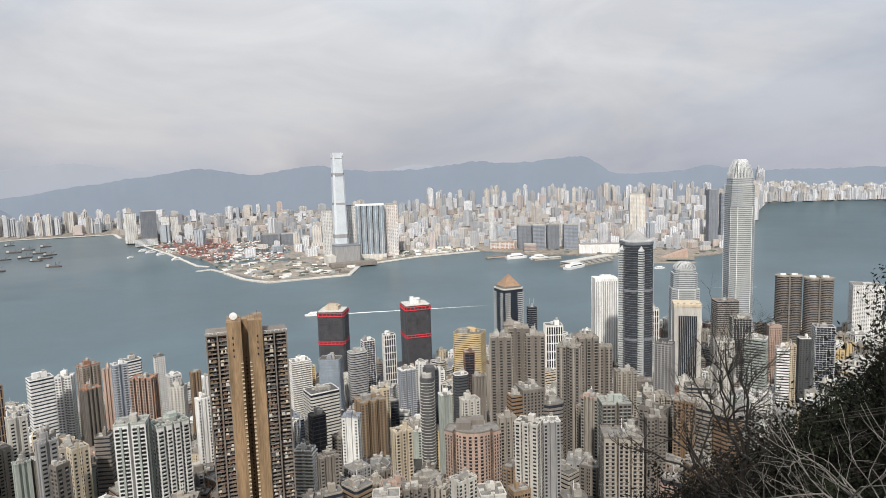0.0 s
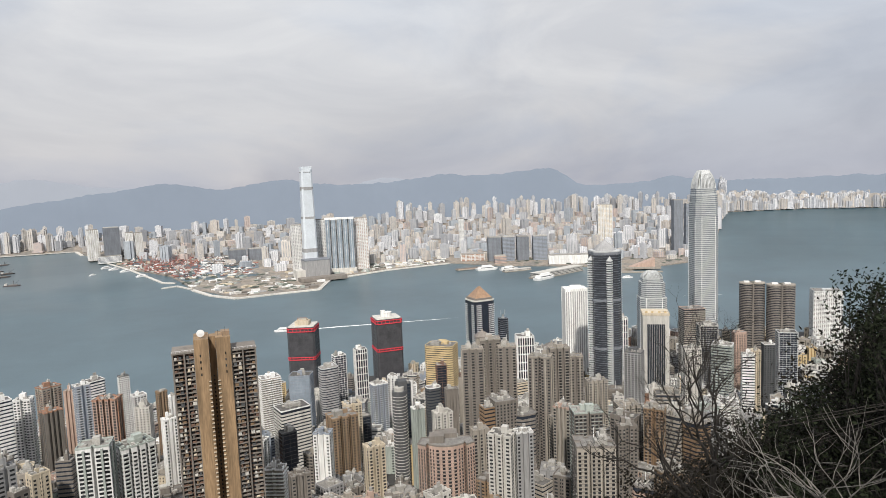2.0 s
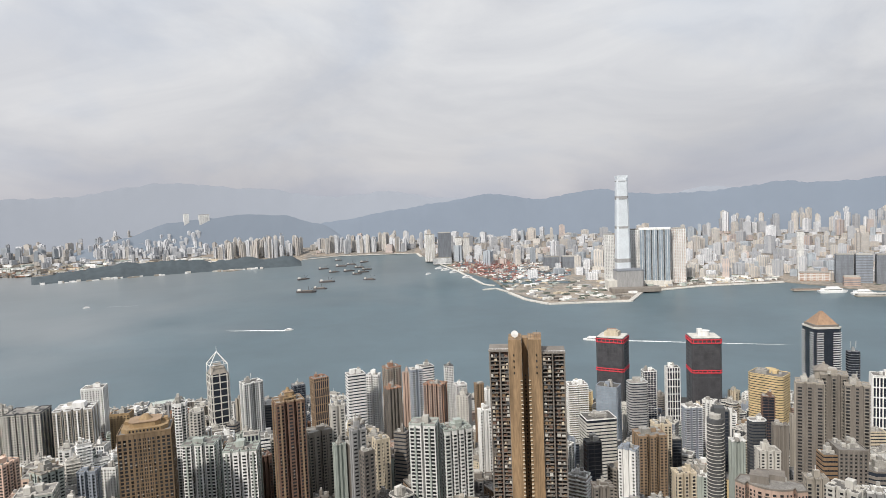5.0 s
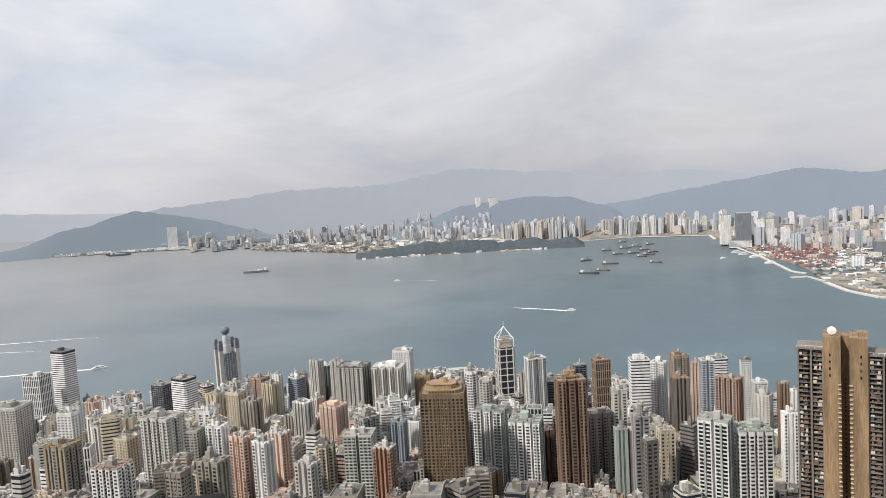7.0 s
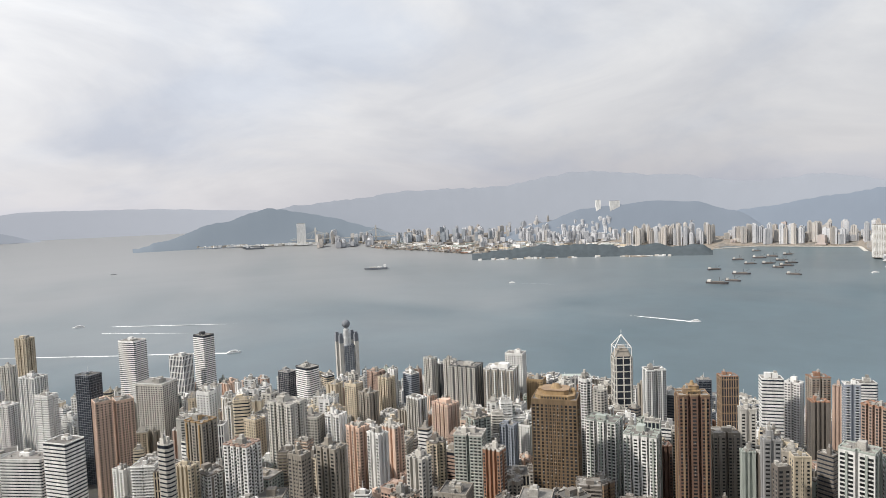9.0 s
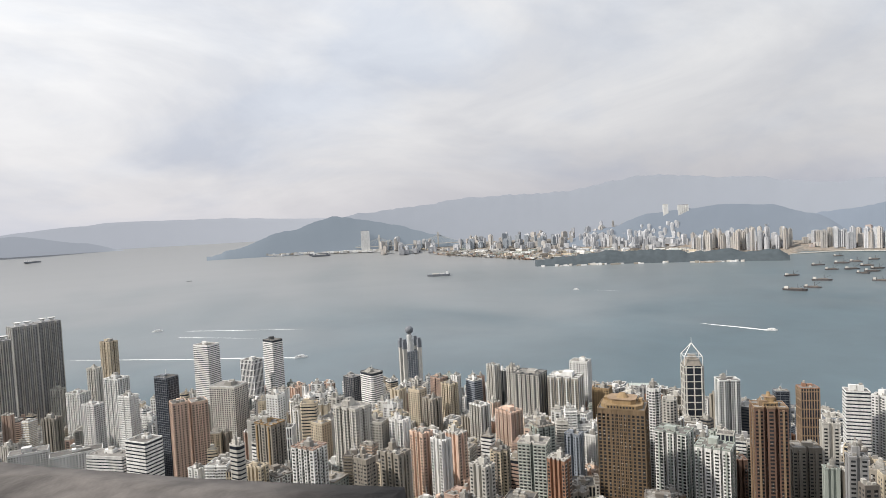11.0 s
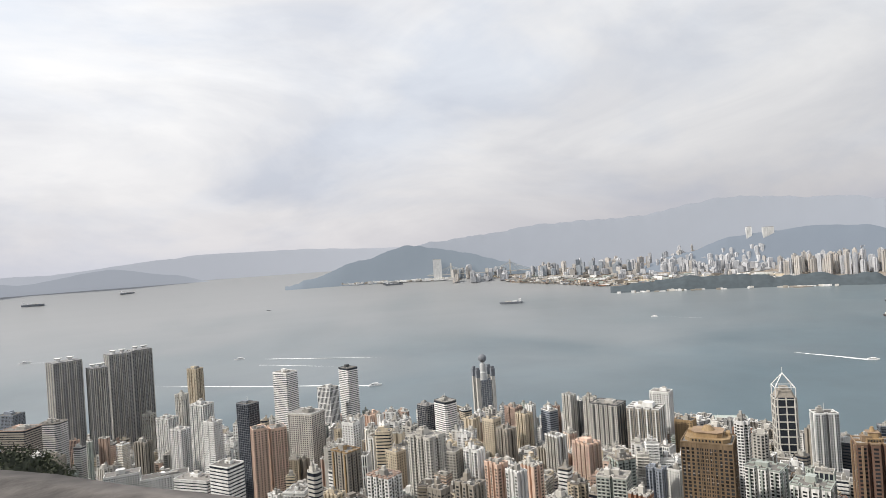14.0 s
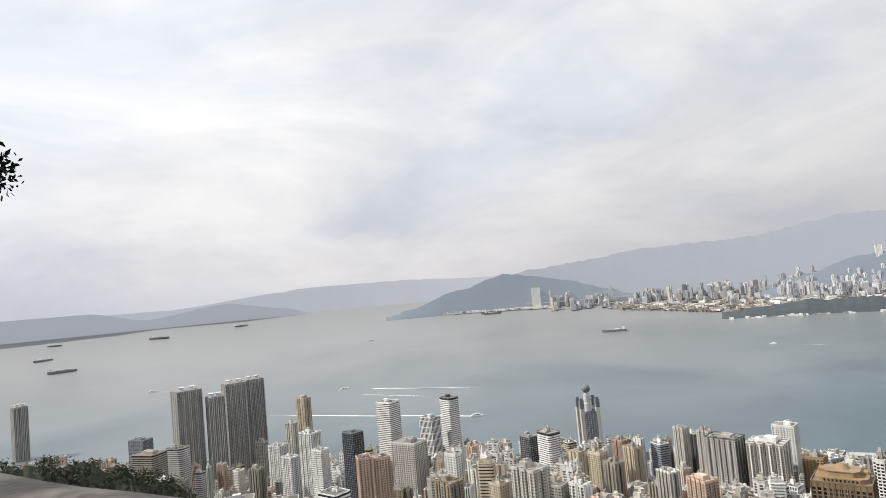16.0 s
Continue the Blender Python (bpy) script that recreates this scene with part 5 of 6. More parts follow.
    joined("farther_blocks", "dense pale blocks of the far city under the hills", "buildings")


far_city()
for row in FAR_BLOCKS:
    for ob in row:
        bpy.data.objects.remove(ob)


# ---- landmarks of the far shore ----
def far_giant():
    base, g = stand("skyscraper", 8.0, 3020, 14, "very tall pale blue-white tapering skyscraper", foot=4)
    h = 510
    skin = material("pale glass cladding", (0.58, 0.62, 0.655), 0.3, 0.0, 0.15, 0.08, 40.0)
    side = material("shaded glass cladding", (0.40, 0.45, 0.50), 0.25, 0.1, 0.15, 0.08, 40.0)
    low, mid, high = chamfer(66, 62, 9), chamfer(58, 54, 8), chamfer(50, 46, 7)
    Shape().prism(chamfer(80, 76, 12), 0, 40, low).prism(low, 40, h * 0.55, mid).prism(mid, h * 0.55, h - 12, high).make("shaft", skin, base)
    for a, b, q in ((0.225, 0.26, 0), (0.53, 0.55, 0), (0.79, 0.82, 0), (0.95, 0.957, 0)):
        w = 66 - 16 * a
        Shape().prism(chamfer(w + 1.5, w - 2.5, 9), h * a, h * b).make("plant_floor", WALL["grey"], base, "grey louvred plant floor")
    crown = Shape()
    for x, y, q in ((0, -22, 44), (0, 22, 44)):
        crown.box(x, y, h - 12, q, 1.5, 14)
    for x in (-24, 24):
        crown.box(x, 0, h - 12, 1.5, 40, 14)
    crown.make("crown", skin, base)
    base, g = stand("podium_block", 7.55, 2930, 14, "broad grey podium block at the skyscraper's foot", foot=4)
    Shape().prism(chamfer(118, 80, 6), 0, 88).make("wall", WALL["grey"], base)
    Shape().prism(chamfer(120, 82, 6), 86, 90).make("parapet", WALL["steel"], base)
    Shape().box(-78, 0, 0, 40, 70, 45).make("annex", WALL["offwhite"], base)
    Shape().box(10, -70, 0, 210, 60, 16).make("terrace", WALL["taupe"], base)


def far_tower(bearing, r, w, d, top, turn, colour, label, stripes=0, foot=4, name="apartment_tower"):
    base, g = stand(name, bearing, r, turn, label, foot=foot)
    h = top - foot
    p = notched(w, d, 4, 2, d * 0.1, w * 0.06) if stripes else rect(w, d)
    Shape().prism(p, 0, h).make("wall", WALL[colour], base)
    lines = Shape()
    bands(lines, p, 6, h, 7.0, 0.45, 0.5)
    if stripes:
        ribs(lines, p, 0, h, w / stripes, w * 0.03, 1.0)
    lines.make("spandrel", WALL["white" if stripes else "steel"], base, kind="stuff")
    Shape().prism(grown(p, -2), h, h + 5).make("roof", TANK, base)
    return base


def joined_slabs():
    """The wide tower by the great skyscraper: slabs linked at the roof."""
    base, g = stand("apartment_tower", 5.3, 3090, -4, "wide blue glass tower of linked slabs, white roof", foot=4)
    for i in range(5):
        Shape().box(-56 + 28 * i, 0, 0, 21, 34, 262).make("slab", BLUEGLASS, base)
        lines = Shape()
        ribs(lines, [(-56 + 28 * i + x, y) for x, y in rect(21, 34)], 10, 262, 10.4, 1.6, 0.8)
        lines.make("rib", WALL["white"], base, kind="stuff")
    Shape().box(0, 0, 258, 140, 36, 9).make("roof", WALL["white"], base)
    Shape().box(0, 6, 0, 138, 20, 256).make("link", WALL["steel"], base)
    Shape().box(0, -4, 0, 150, 60, 22).make("podium", WALL["offwhite"], base)


far_giant()
joined_slabs()
far_tower(3.4, 3140, 52, 40, 262, 20, "pink", "reddish-brown ribbed tower of flats", 7)
far_tower(9.15, 3180, 40, 40, 238, 10, "grey", "grey ribbed tower of flats", 5)
far_tower(7.05, 3170, 46, 40, 260, 10, "grey", "grey ribbed tower of flats", 5)
far_tower(-18.4, 3650, 78, 40, 262, 10, "cream", "cream tower above the far waterfront", 6)
far_tower(-24.4, 3560, 46, 44, 280, 20, "steel", "dark glass tower above the far waterfront")
far_tower(-25.3, 3700, 40, 36, 255, 20, "bluegrey", "blue-grey glass tower on the far shore")
far_tower(-5.67, 3500, 22, 22, 218, 20, "grey", "slim grey tower on the far shore", 3)
for b, w, c in ((-8.6, 66, "steel"), (-9.85, 62, "bluegrey"), (-11.15, 60, "steel"), (-12.7, 72, "bluegrey")):
    far_tower(b, 3290, w, 50, 126, 8, c, "dark glass office block on the far waterfront", 0, name="office_block")
far_tower(-9.1, 3180, 60, 40, 40, 8, "pink", "low pinkish block on the far waterfront", 0, name="office_block")
far_tower(-15.3, 3110, 195, 40, 46, 6, "white", "long low white block on the far waterfront", 9, name="long_block")
far_tower(-6.6, 3330, 120, 50, 38, 4, "terracotta", "low reddish-brown waterfront block", 8, name="long_block")
far_tower(25.1, 4720, 62, 60, 206, 10, "beige", "beige tower of flats on the north-west shore", 5)
far_tower(23.75, 4620, 84, 60, 218, 14, "steel", "broad grey glass block on the north-west shore")
far_tower(22.5, 4650, 44, 40, 176, 6, "beige", "beige tower of flats on the north-west shore", 5)
far_tower(21.8, 4680, 44, 40, 172, 6, "beige", "beige tower of flats on the north-west shore", 5)
far_tower(24.0, 4480, 130, 40, 44, 12, "white", "long low white shed on the north-west quay", 0, name="long_block")
for b in (12.6, 14.2):
    far_tower(b, 3950, 90, 60, 72, 10, "steel", "dark glass block beyond the building site", 0, name="office_block")

def wedge_hall():
    base, g = stand("concert_hall", -21.5, 2930, 10, "pinkish wedge-shaped hall with a sloping roof", foot=4)
    v = [(-52, -25, 0), (52, -25, 0), (52, 25, 0), (-52, 25, 0), (-52, -25, 6), (52, -25, 44), (52, 25, 44), (-52, 25, 6)]
    mesh_object("hall", v, [(0, 1, 5, 4), (1, 2, 6, 5), (2, 3, 7, 6), (3, 0, 4, 7), (4, 5, 6, 7), (3, 2, 1, 0)], WALL["pink"], base)
    Shape().box(0, -32, 0, 150, 16, 8).make("arcade", WALL["beige"], base)


wedge_hall()


def pier(name, bearing, r, length, width, height, turn, label, colour="offwhite", deck=True):
    base, g = stand(name, bearing, r, turn, label, "pier", foot=0)
    Shape().box(0, 0, 0, length, width, 4).make("quay", WALL["beige"], base)
    if height:
        Shape().box(0, 0, 4, length * 0.96, width * 0.8, height).make("hall", WALL[colour], base)
        Shape().box(0, 0, 4 + height, length * 0.98, width * 0.84, 1.2).make("roof", WALL[colour if colour != "pink" else "taupe"], base)
        strip = Shape()
        for k in range(int(height / 6)):
            strip.box(0, 0, 6 + 6 * k, length * 0.965, width * 0.81, 1.8)
        if strip.v:
            strip.make("window", GLASS, base, kind="stuff")


pier("ocean_pier", -14.2, 2760, 310, 62, 20, 52, "long white cruise pier in the harbour")
pier("jetty", -10.6, 2900, 140, 30, 6, 30, "low ferry jetty on the far shore")
pier("jetty", -6.6, 3010, 170, 34, 3, 24, "low timber-coloured jetty on the far shore", "pink")
pier("jetty", -21.0, 2810, 220, 30, 0, 8, "stone promenade edge of the far shore")
pier("ferry_pier", 49.0, 1455, 110, 36, 5, 4, "low ferry pier with a long pale green roof", "green")


def stone_bank(name, rows, width, label):
    """A low stone bank that bends from point to point across the water."""
    for (b0, r0), (b1, r1) in zip(rows, rows[1:]):
        a, s = place(b0, r0, 0)
        c, _ = place(b1, r1, 0)
        line = Shape()
        u = (c - a)
        n = Vector((-u.y, u.x, 0)).normalized() * width * 0.5 * s
        z = Vector((0, 0, 5 * s))
        p = [a - n, c - n, c + n, a + n]
        line.v = [tuple(q) for q in p] + [tuple(q + z) for q in p]
        line.f = [(0, 1, 5, 4), (1, 2, 6, 5), (2, 3, 7, 6), (3, 0, 4, 7), (4, 5, 6, 7)]
        tagged(line.make(name, WALL["offwhite"]), label, "breakwater")


stone_bank("breakwater", ((24.8, 4700), (22.6, 3920), (21.2, 3460), (20.3, 3210), (19.3, 3150)), 13, "pale stone breakwater of the boat shelter")
stone_bank("breakwater", ((20.4, 3010), (19.2, 3040), (18.1, 2900)), 11, "short pale stone breakwater")
stone_bank("seawall", ((18.0, 2868), (16.6, 2660), (14.5, 2528), (11.0, 2560), (7.4, 2596), (6.4, 2868), (1.1, 3088), (-4.5, 3248)), 18, "pale stone sea wall of reclaimed land")
stone_bank("breakwater", ((53.5, 5300), (50.0, 5350), (46.2, 5260)), 26, "long low breakwater off the wooded islet")
stone_bank("seawall", ((36.6, 5560), (33.0, 5810), (26.3, 5700), (25.9, 5250)), 24, "pale quay of the north-west shore")


def site_sheds():
    """Sheds, stacks and works on the reclaimed land."""
    rng = random.Random(23)
    tones = [WALL[k] for k in ("cream", "white", "white", "beige", "offwhite", "grey", "taupe", "green")]
    for i in range(420):
        b = rng.uniform(-4, 24)
        s = far_shore(b)
        r = s + 40 + rng.random() ** 1.3 * (760 if b > 5 else 260)
        at, k = place(b, r, 4)
        JOIN["at"] = pose(*at, 0, 0, b + rng.uniform(-50, 50)) @ Matrix.Diagonal((k, k, k, 1))
        w, d, h = rng.uniform(8, 42), rng.uniform(6, 24), rng.uniform(2.5, 11)
        q = Shape().box(0, 0, 0, w, d, h)
        q.make("shed", rng.choice(tones))
        JOIN["at"] = None
    for i in range(240):
        b = rng.uniform(41, 67)
        r = max(far_shore(b) + rng.uniform(80, 1500), 5450 if b < 57 else 0)
        at, k = place(b, r, 4)
        JOIN["at"] = pose(*at, 0, 0, b + rng.uniform(-30, 30)) @ Matrix.Diagonal((k, k, k, 1))
        Shape().box(0, 0, 0, rng.uniform(30, 140), rng.uniform(20, 60), rng.uniform(5, 22)).make("shed", rng.choice(tones))
        JOIN["at"] = None
    for i in range(150):
        b = rng.uniform(70.5, 81)
        at, k = place(b, float(np.interp(b, (70, 76, 81), (8700, 9150, 9500))) + rng.uniform(-120, 120), 4)
        JOIN["at"] = pose(*at, 0, 0, b + rng.uniform(-20, 20)) @ Matrix.Diagonal((k, k, k, 1))
        Shape().box(0, 0, 0, rng.uniform(25, 110), rng.uniform(20, 50), rng.uniform(8, 34)).make("shed", tones[rng.randrange(1, 5)])
        JOIN["at"] = None
    for i in range(260):
        b = rng.uniform(54, 66.5)
        at, k = place(b, far_shore(b) + rng.uniform(30, 700), 4)
        JOIN["at"] = pose(*at, 0, 0, b + rng.choice((0, 90)) + rng.uniform(-6, 6)) @ Matrix.Diagonal((k, k, k, 1))
        Shape().box(0, 0, 0, rng.uniform(20, 70), rng.uniform(8, 20), rng.uniform(5, 15)).make("stack", WALL[rng.choice(("terracotta", "bluegrey", "grey", "pink", "offwhite", "taupe"))])
        JOIN["at"] = None
    for i in range(46):
        b = rng.uniform(40, 56.5)
        at, k = place(b, rng.uniform(4870, 4925), -1)
        JOIN["at"] = pose(*at, 0, 0, b + rng.uniform(-15, 15)) @ Matrix.Diagonal((k, k, k, 1))
        Shape().box(0, 0, 0, rng.uniform(12, 45), rng.uniform(10, 20), rng.uniform(6, 16)).make("shed", tones[rng.randrange(1, 5)])
        JOIN["at"] = None
    joined("site_sheds", "pale sheds and stacked materials on reclaimed land", "sheds")
    green = material("far scrub", (0.085, 0.098, 0.08), 0.95, 0, 0.5, 0.3, 20.0, island=0.3)
    for i in range(330):
        b = rng.uniform(8, 25) if i < 90 else rng.uniform(-26, 5)
        s = far_shore(b)
        r = s + 60 + rng.random() * (700 if b > 5 else 900)
        at, k = place(b, r, 3)
        JOIN["at"] = pose(*at, 0, 0, rng.uniform(0, 360)) @ Matrix.Diagonal((k, k, k, 1))
        q, n, a = Shape(), 9, rng.uniform(6, 18)
        ring = lambda f, j: [(a * f * (1 + 0.3 * math.sin(i * 3.1 + o * 2.3 + j)) * math.cos(6.2832 * o / n) * 1.6, a * f * (1 + 0.3 * math.cos(i + o * 1.7 + j)) * math.sin(6.2832 * o / n)) for o in range(n)]
        hh = rng.uniform(4, 9)
        q.prism(ring(1.0, 0), 0, hh * 0.6, ring(0.9, 1), cap=False).prism(ring(0.9, 1), hh * 0.6, hh, ring(0.35, 2))
        q.make("scrub", green)
        JOIN["at"] = None
    joined("scrub", "dark green clumps of trees between far blocks", "trees")


sheet("water_basin", np.arange(12.5, 22.7, 0.4), lambda b: [(max(far_shore(b) + 70, 3150) + q * 160, 5.9) for q in range(6)], WATER, "sheltered water of the boat basin", "water")


def boat_shelter():
    """Moored lighters, stacked boxes and decks in the shelter, too small and close to pick apart."""
    rng = random.Random(29)
    rust = material("rusty red deck paint", (0.32, 0.15, 0.125), 0.8, 0, 0.4, 0.3, 8.0, island=0.3)
    pale = [WALL[k] for k in ("white", "white", "grey", "dark", "taupe", "bluegrey")]
    for i in range(620):
        b = rng.uniform(12.5, 23.2)
        r = rng.uniform(3250, 4350)
        if r < far_shore(b) + 60:
            continue
        tones = [rust, rust, rust, rust, pale[0], pale[3]] if b > 17.2 else pale + [rust]
        at, k = place(b, r, 5.6)
        JOIN["at"] = pose(*at, 0, 0, b + rng.gauss(20, 25)) @ Matrix.Diagonal((k, k, k, 1))
        w, d, h = rng.uniform(14, 48), rng.uniform(6, 12), rng.uniform(2, 6)
        q = Shape().prism(hull_plan(w, d), 0, h)
        q.make("hull", rng.choice(tones))
        Shape().box(-w * 0.3, 0, h, w * 0.2, d * 0.7, rng.uniform(2, 5)).make("cabin", rng.choice(tones))
        JOIN["at"] = None
    joined("shelter_craft", "crowded white, grey and red working craft", "boats")


def hull_plan(l, w):
    return [(-l / 2, -w / 2), (l * 0.3, -w / 2), (l * 0.46, -w * 0.25), (l / 2, 0), (l * 0.46, w * 0.25), (l * 0.3, w / 2), (-l / 2, w / 2)]


site_sheds()
boat_shelter()


def shore_cranes():
    crane_red = material("crane red", (0.30, 0.15, 0.13), 0.6, 0, 0.3, 0.2, 5.0)
    rng = random.Random(3)
    for i in range(46):
        b = rng.uniform(17.8, 22.6)
        r = rng.uniform(3560, 4500)
        if r < far_shore(b) + 30:
            r = far_shore(b) + rng.uniform(40, 300)
        base, g = stand("derrick_crane", b, r, rng.uniform(0, 360), "red lattice derrick crane on a barge quay", "crane", foot=4)
        Shape().beam((0, 0, 0), (0, 0, 26), 2.4).make("mast", crane_red, base)
        Shape().beam((0, 0, 8), (26, 0, 38), 1.8).make("jib", crane_red, base)
        Shape().box(-4, 0, 0, 12, 9, 7).make("cab", rng.choice((crane_red, WALL["white"], WALL["terracotta"])), base)
    for i in range(14):
        base, g = stand("quay_crane", 65.3 - i * 0.52, 6900 - i * 85, rng.uniform(-20, 20), "pale container crane on the port quay", "crane", foot=4)
        for x in (-12, 12):
            Shape().box(x, 0, 0, 4, 4, 62).make("leg", WALL["beige"], base)
        Shape().box(0, -12, 58, 6, 110, 6).make("boom", WALL["beige"], base)


shore_cranes()


def cable_bridge():
    base, g = stand("bridge", 68.5, 9000, 0, "pale cable-stayed bridge across the channel", "bridge", foot=0)
    Shape().box(0, 0, 62, 1500, 26, 10).make("deck", WALL["offwhite"], base)
    for x in (-420, 420):
        Shape().beam((x, 0, 0), (x, 0, 230), 20).make("pylon", WALL["offwhite"], base)
        for k in range(1, 6):
            for s in (-1, 1):
                Shape().beam((x, 0, 215 - k * 6), (x + s * k * 70, 0, 70), 4).make("stay", WALL["silver"], base)


cable_bridge()
far_tower(72.4, 9200, 120, 60, 290, 0, "white", "white tower blocks below the headland", 4)
far_tower(45.9, 8440, 60, 40, 448, 10, "white", "tall white blocks high on the far hill", 4, foot=270)
far_tower(44.5, 8440, 120, 50, 432, 10, "white", "row of white blocks on the far hill", 6, foot=280)


# ---- vessels ----
HULL = material("dark hull paint", (0.09, 0.08, 0.08), 0.6, 0, 0.3, 0.2, 6.0, vary=0.3)
FOAM = material("wake foam", (0.80, 0.82, 0.82), 0.8, 0, 0.6, 0.25, 9.0)


def vessel(name, bearing, r, length, turn, kind, label):
    base, g = stand(name, bearing, r, turn, label, "boat", foot=-1)
    w = length * (0.27 if kind != "ship" else 0.17)
    # ships get a lighter grey-blue than HULL, haze put into the colour
    side = HULL if kind == "barge" else WALL["steel"] if kind == "ship" else WHITE_METAL
    Shape().prism(hull_plan(length * 0.96, w * 0.9), 0, length * 0.075 + 2, hull_plan(length, w)).make("hull", side, base)
    z = length * 0.075 + 2
    if kind == "barge":
        Shape().box(-length * 0.36, 0, z, length * 0.16, w * 0.7, 9).make("wheelhouse", WALL["offwhite"], base)
        Shape().box(length * 0.05, 0, z, length * 0.5, w * 0.7, 2.5).make("hold", WALL["taupe"], base)
        Shape().beam((length * 0.1, 0, z), (length * 0.1, 0, z + 22), 1.4).make("mast", WALL["dark"], base)
        Shape().beam((length * 0.1, 0, z + 3), (length * 0.42, 0, z + 20), 1.2).make("derrick", WALL["dark"], base)
    elif kind == "ship":
        Shape().box(-length * 0.38, 0, z, length * 0.1, w * 0.8, length * 0.11).make("bridge_house", WHITE_METAL, base)
        Shape().box(length * 0.12, 0, z, length * 0.3, w * 0.7, length * 0.035).make("cargo", WALL["offwhite"], base)
        Shape().box(-length * 0.15, 0, z, length * 0.2, w * 0.7, length * 0.04).make("cargo", WALL["white"], base)
    else:
        cabin = Shape().box(-length * 0.06, 0, z, length * 0.66, w * 0.8, length * 0.07).make("cabin", WHITE_METAL, base)
        Shape().box(-length * 0.02, 0, z + length * 0.07, length * 0.4, w * 0.6, length * 0.06).make("upper_deck", WHITE_METAL, base)
        Shape().box(-length * 0.05, 0, z + length * 0.02, length * 0.6, w * 0.82, length * 0.025).make("window", GLASS, cabin)


def wake(b0, r0, b1, r1, w0, w1):
    """Foam behind a boat at the first point."""
    a, c = place(b0, r0, 0.25)[0], place(b1, r1, 0.25)[0]
    u = c - a
    n = Vector((-u.y, u.x, 0)).normalized()
    v, f, k = [], [], 40
    for i in range(k + 1):
        q = i / k
        w = (w0 + (w1 - w0) * q) * (1 + 0.35 * noise.noise((q * 14, b0, 0))) * (1 if q < 0.8 else (1 - q) * 5 + 0.02)
        p = a + u * q + n * 6 * noise.noise((q * 3, b0, 2))
        v += [tuple(p - n * w * 0.5), tuple(p + n * w * 0.5)]
    f = [(2 * i, 2 * i + 2, 2 * i + 3, 2 * i + 1) for i in range(k)]
    tagged(mesh_object("wake", v, f, FOAM), "white foam trail on the harbour water", "wake", kind="stuff")


rng = random.Random(8)
for b, r in ((36.5, 3898), (34.7, 4546), (35.1, 3361), (36.3, 3256), (34.46, 3673), (33.14, 4682), (32.46, 4278), (32.21, 4797)):
    vessel("barge", b, r, rng.uniform(70, 102), rng.uniform(-25, 25), "barge", "dark derrick barge moored in the anchorage")
for b, r in ((31.78, 4042), (30.85, 4320), (30.66, 3677), (31.06, 4961), (33.35, 5273), (31.53, 4501), (33.8, 4250), (31.2, 4150)):
    vessel("barge", b, r, rng.uniform(60, 90), rng.uniform(-20, 20), "barge", "dark derrick barge moored in the anchorage")
vessel("cargo_ship", 65.96, 4491, 165, 180, "ship", "cargo ship with white deck houses under way")
for b, r, l in ((113.1, 8206, 190), (111.9, 6005, 210), (112.3, 13000, 220), (104.97, 11223, 300), (98.5, 13500, 260), (76.4, 8445, 240), (87.5, 5549, 40), (76.6, 8825, 260)):
    vessel("cargo_ship", b, r, l, rng.uniform(-8, 8), "ship", "far cargo ship at anchor off the islands")
for b, r, l, t in ((38.0, 2220, 32, 8), (90.2, 2823, 42, 180), (78.65, 1968, 40, 5), (105.7, 3636, 50, 180), (10.8, 1862, 50, 176), (25.3, 3827, 40, 40), (53.67, 3357, 30, 180), (-20.3, 2650, 45, 20)):
    vessel("ferry", b, r, l, t, "ferry", "white harbour ferry under way")
for b, r in ((23.75, 4032), (22.95, 3870), (21.77, 3564), (24.3, 4150)):
    vessel("lighter", b, r, 62, 30, "ferry", "pale lighter moored by the breakwater")
for b, r, l, t in ((-7.9, 2960, 110, 24), (-13.1, 2640, 120, 52), (-9.9, 2940, 90, 24)):
    vessel("cruise_ship", b, r, l, t, "ferry", "white cruise ship berthed at the pier")
wake(38.3, 2222, 43.5, 2325, 17, 7)
wake(89.8, 2820, 78.0, 2503, 14, 5)
wake(88.6, 2612, 82.0, 2390, 8, 3)
wake(79.0, 1972, 97.0, 2413, 12, 7)
wake(105.4, 3636, 103.2, 3480, 26, 10)
wake(10.4, 1864, -5.3, 1898, 13, 3)
wake(-27.9, 2300, -24.5, 2250, 6, 2)
wake(53.3, 3357, 49.5, 3250, 12, 4)


# ---- by the path ----
STONE = material("weathered parapet stone", (0.050, 0.044, 0.041), 0.9, 0, 0.6, 0.35, 0.22, tint=(0.105, 0.095, 0.088), bump=0.01)


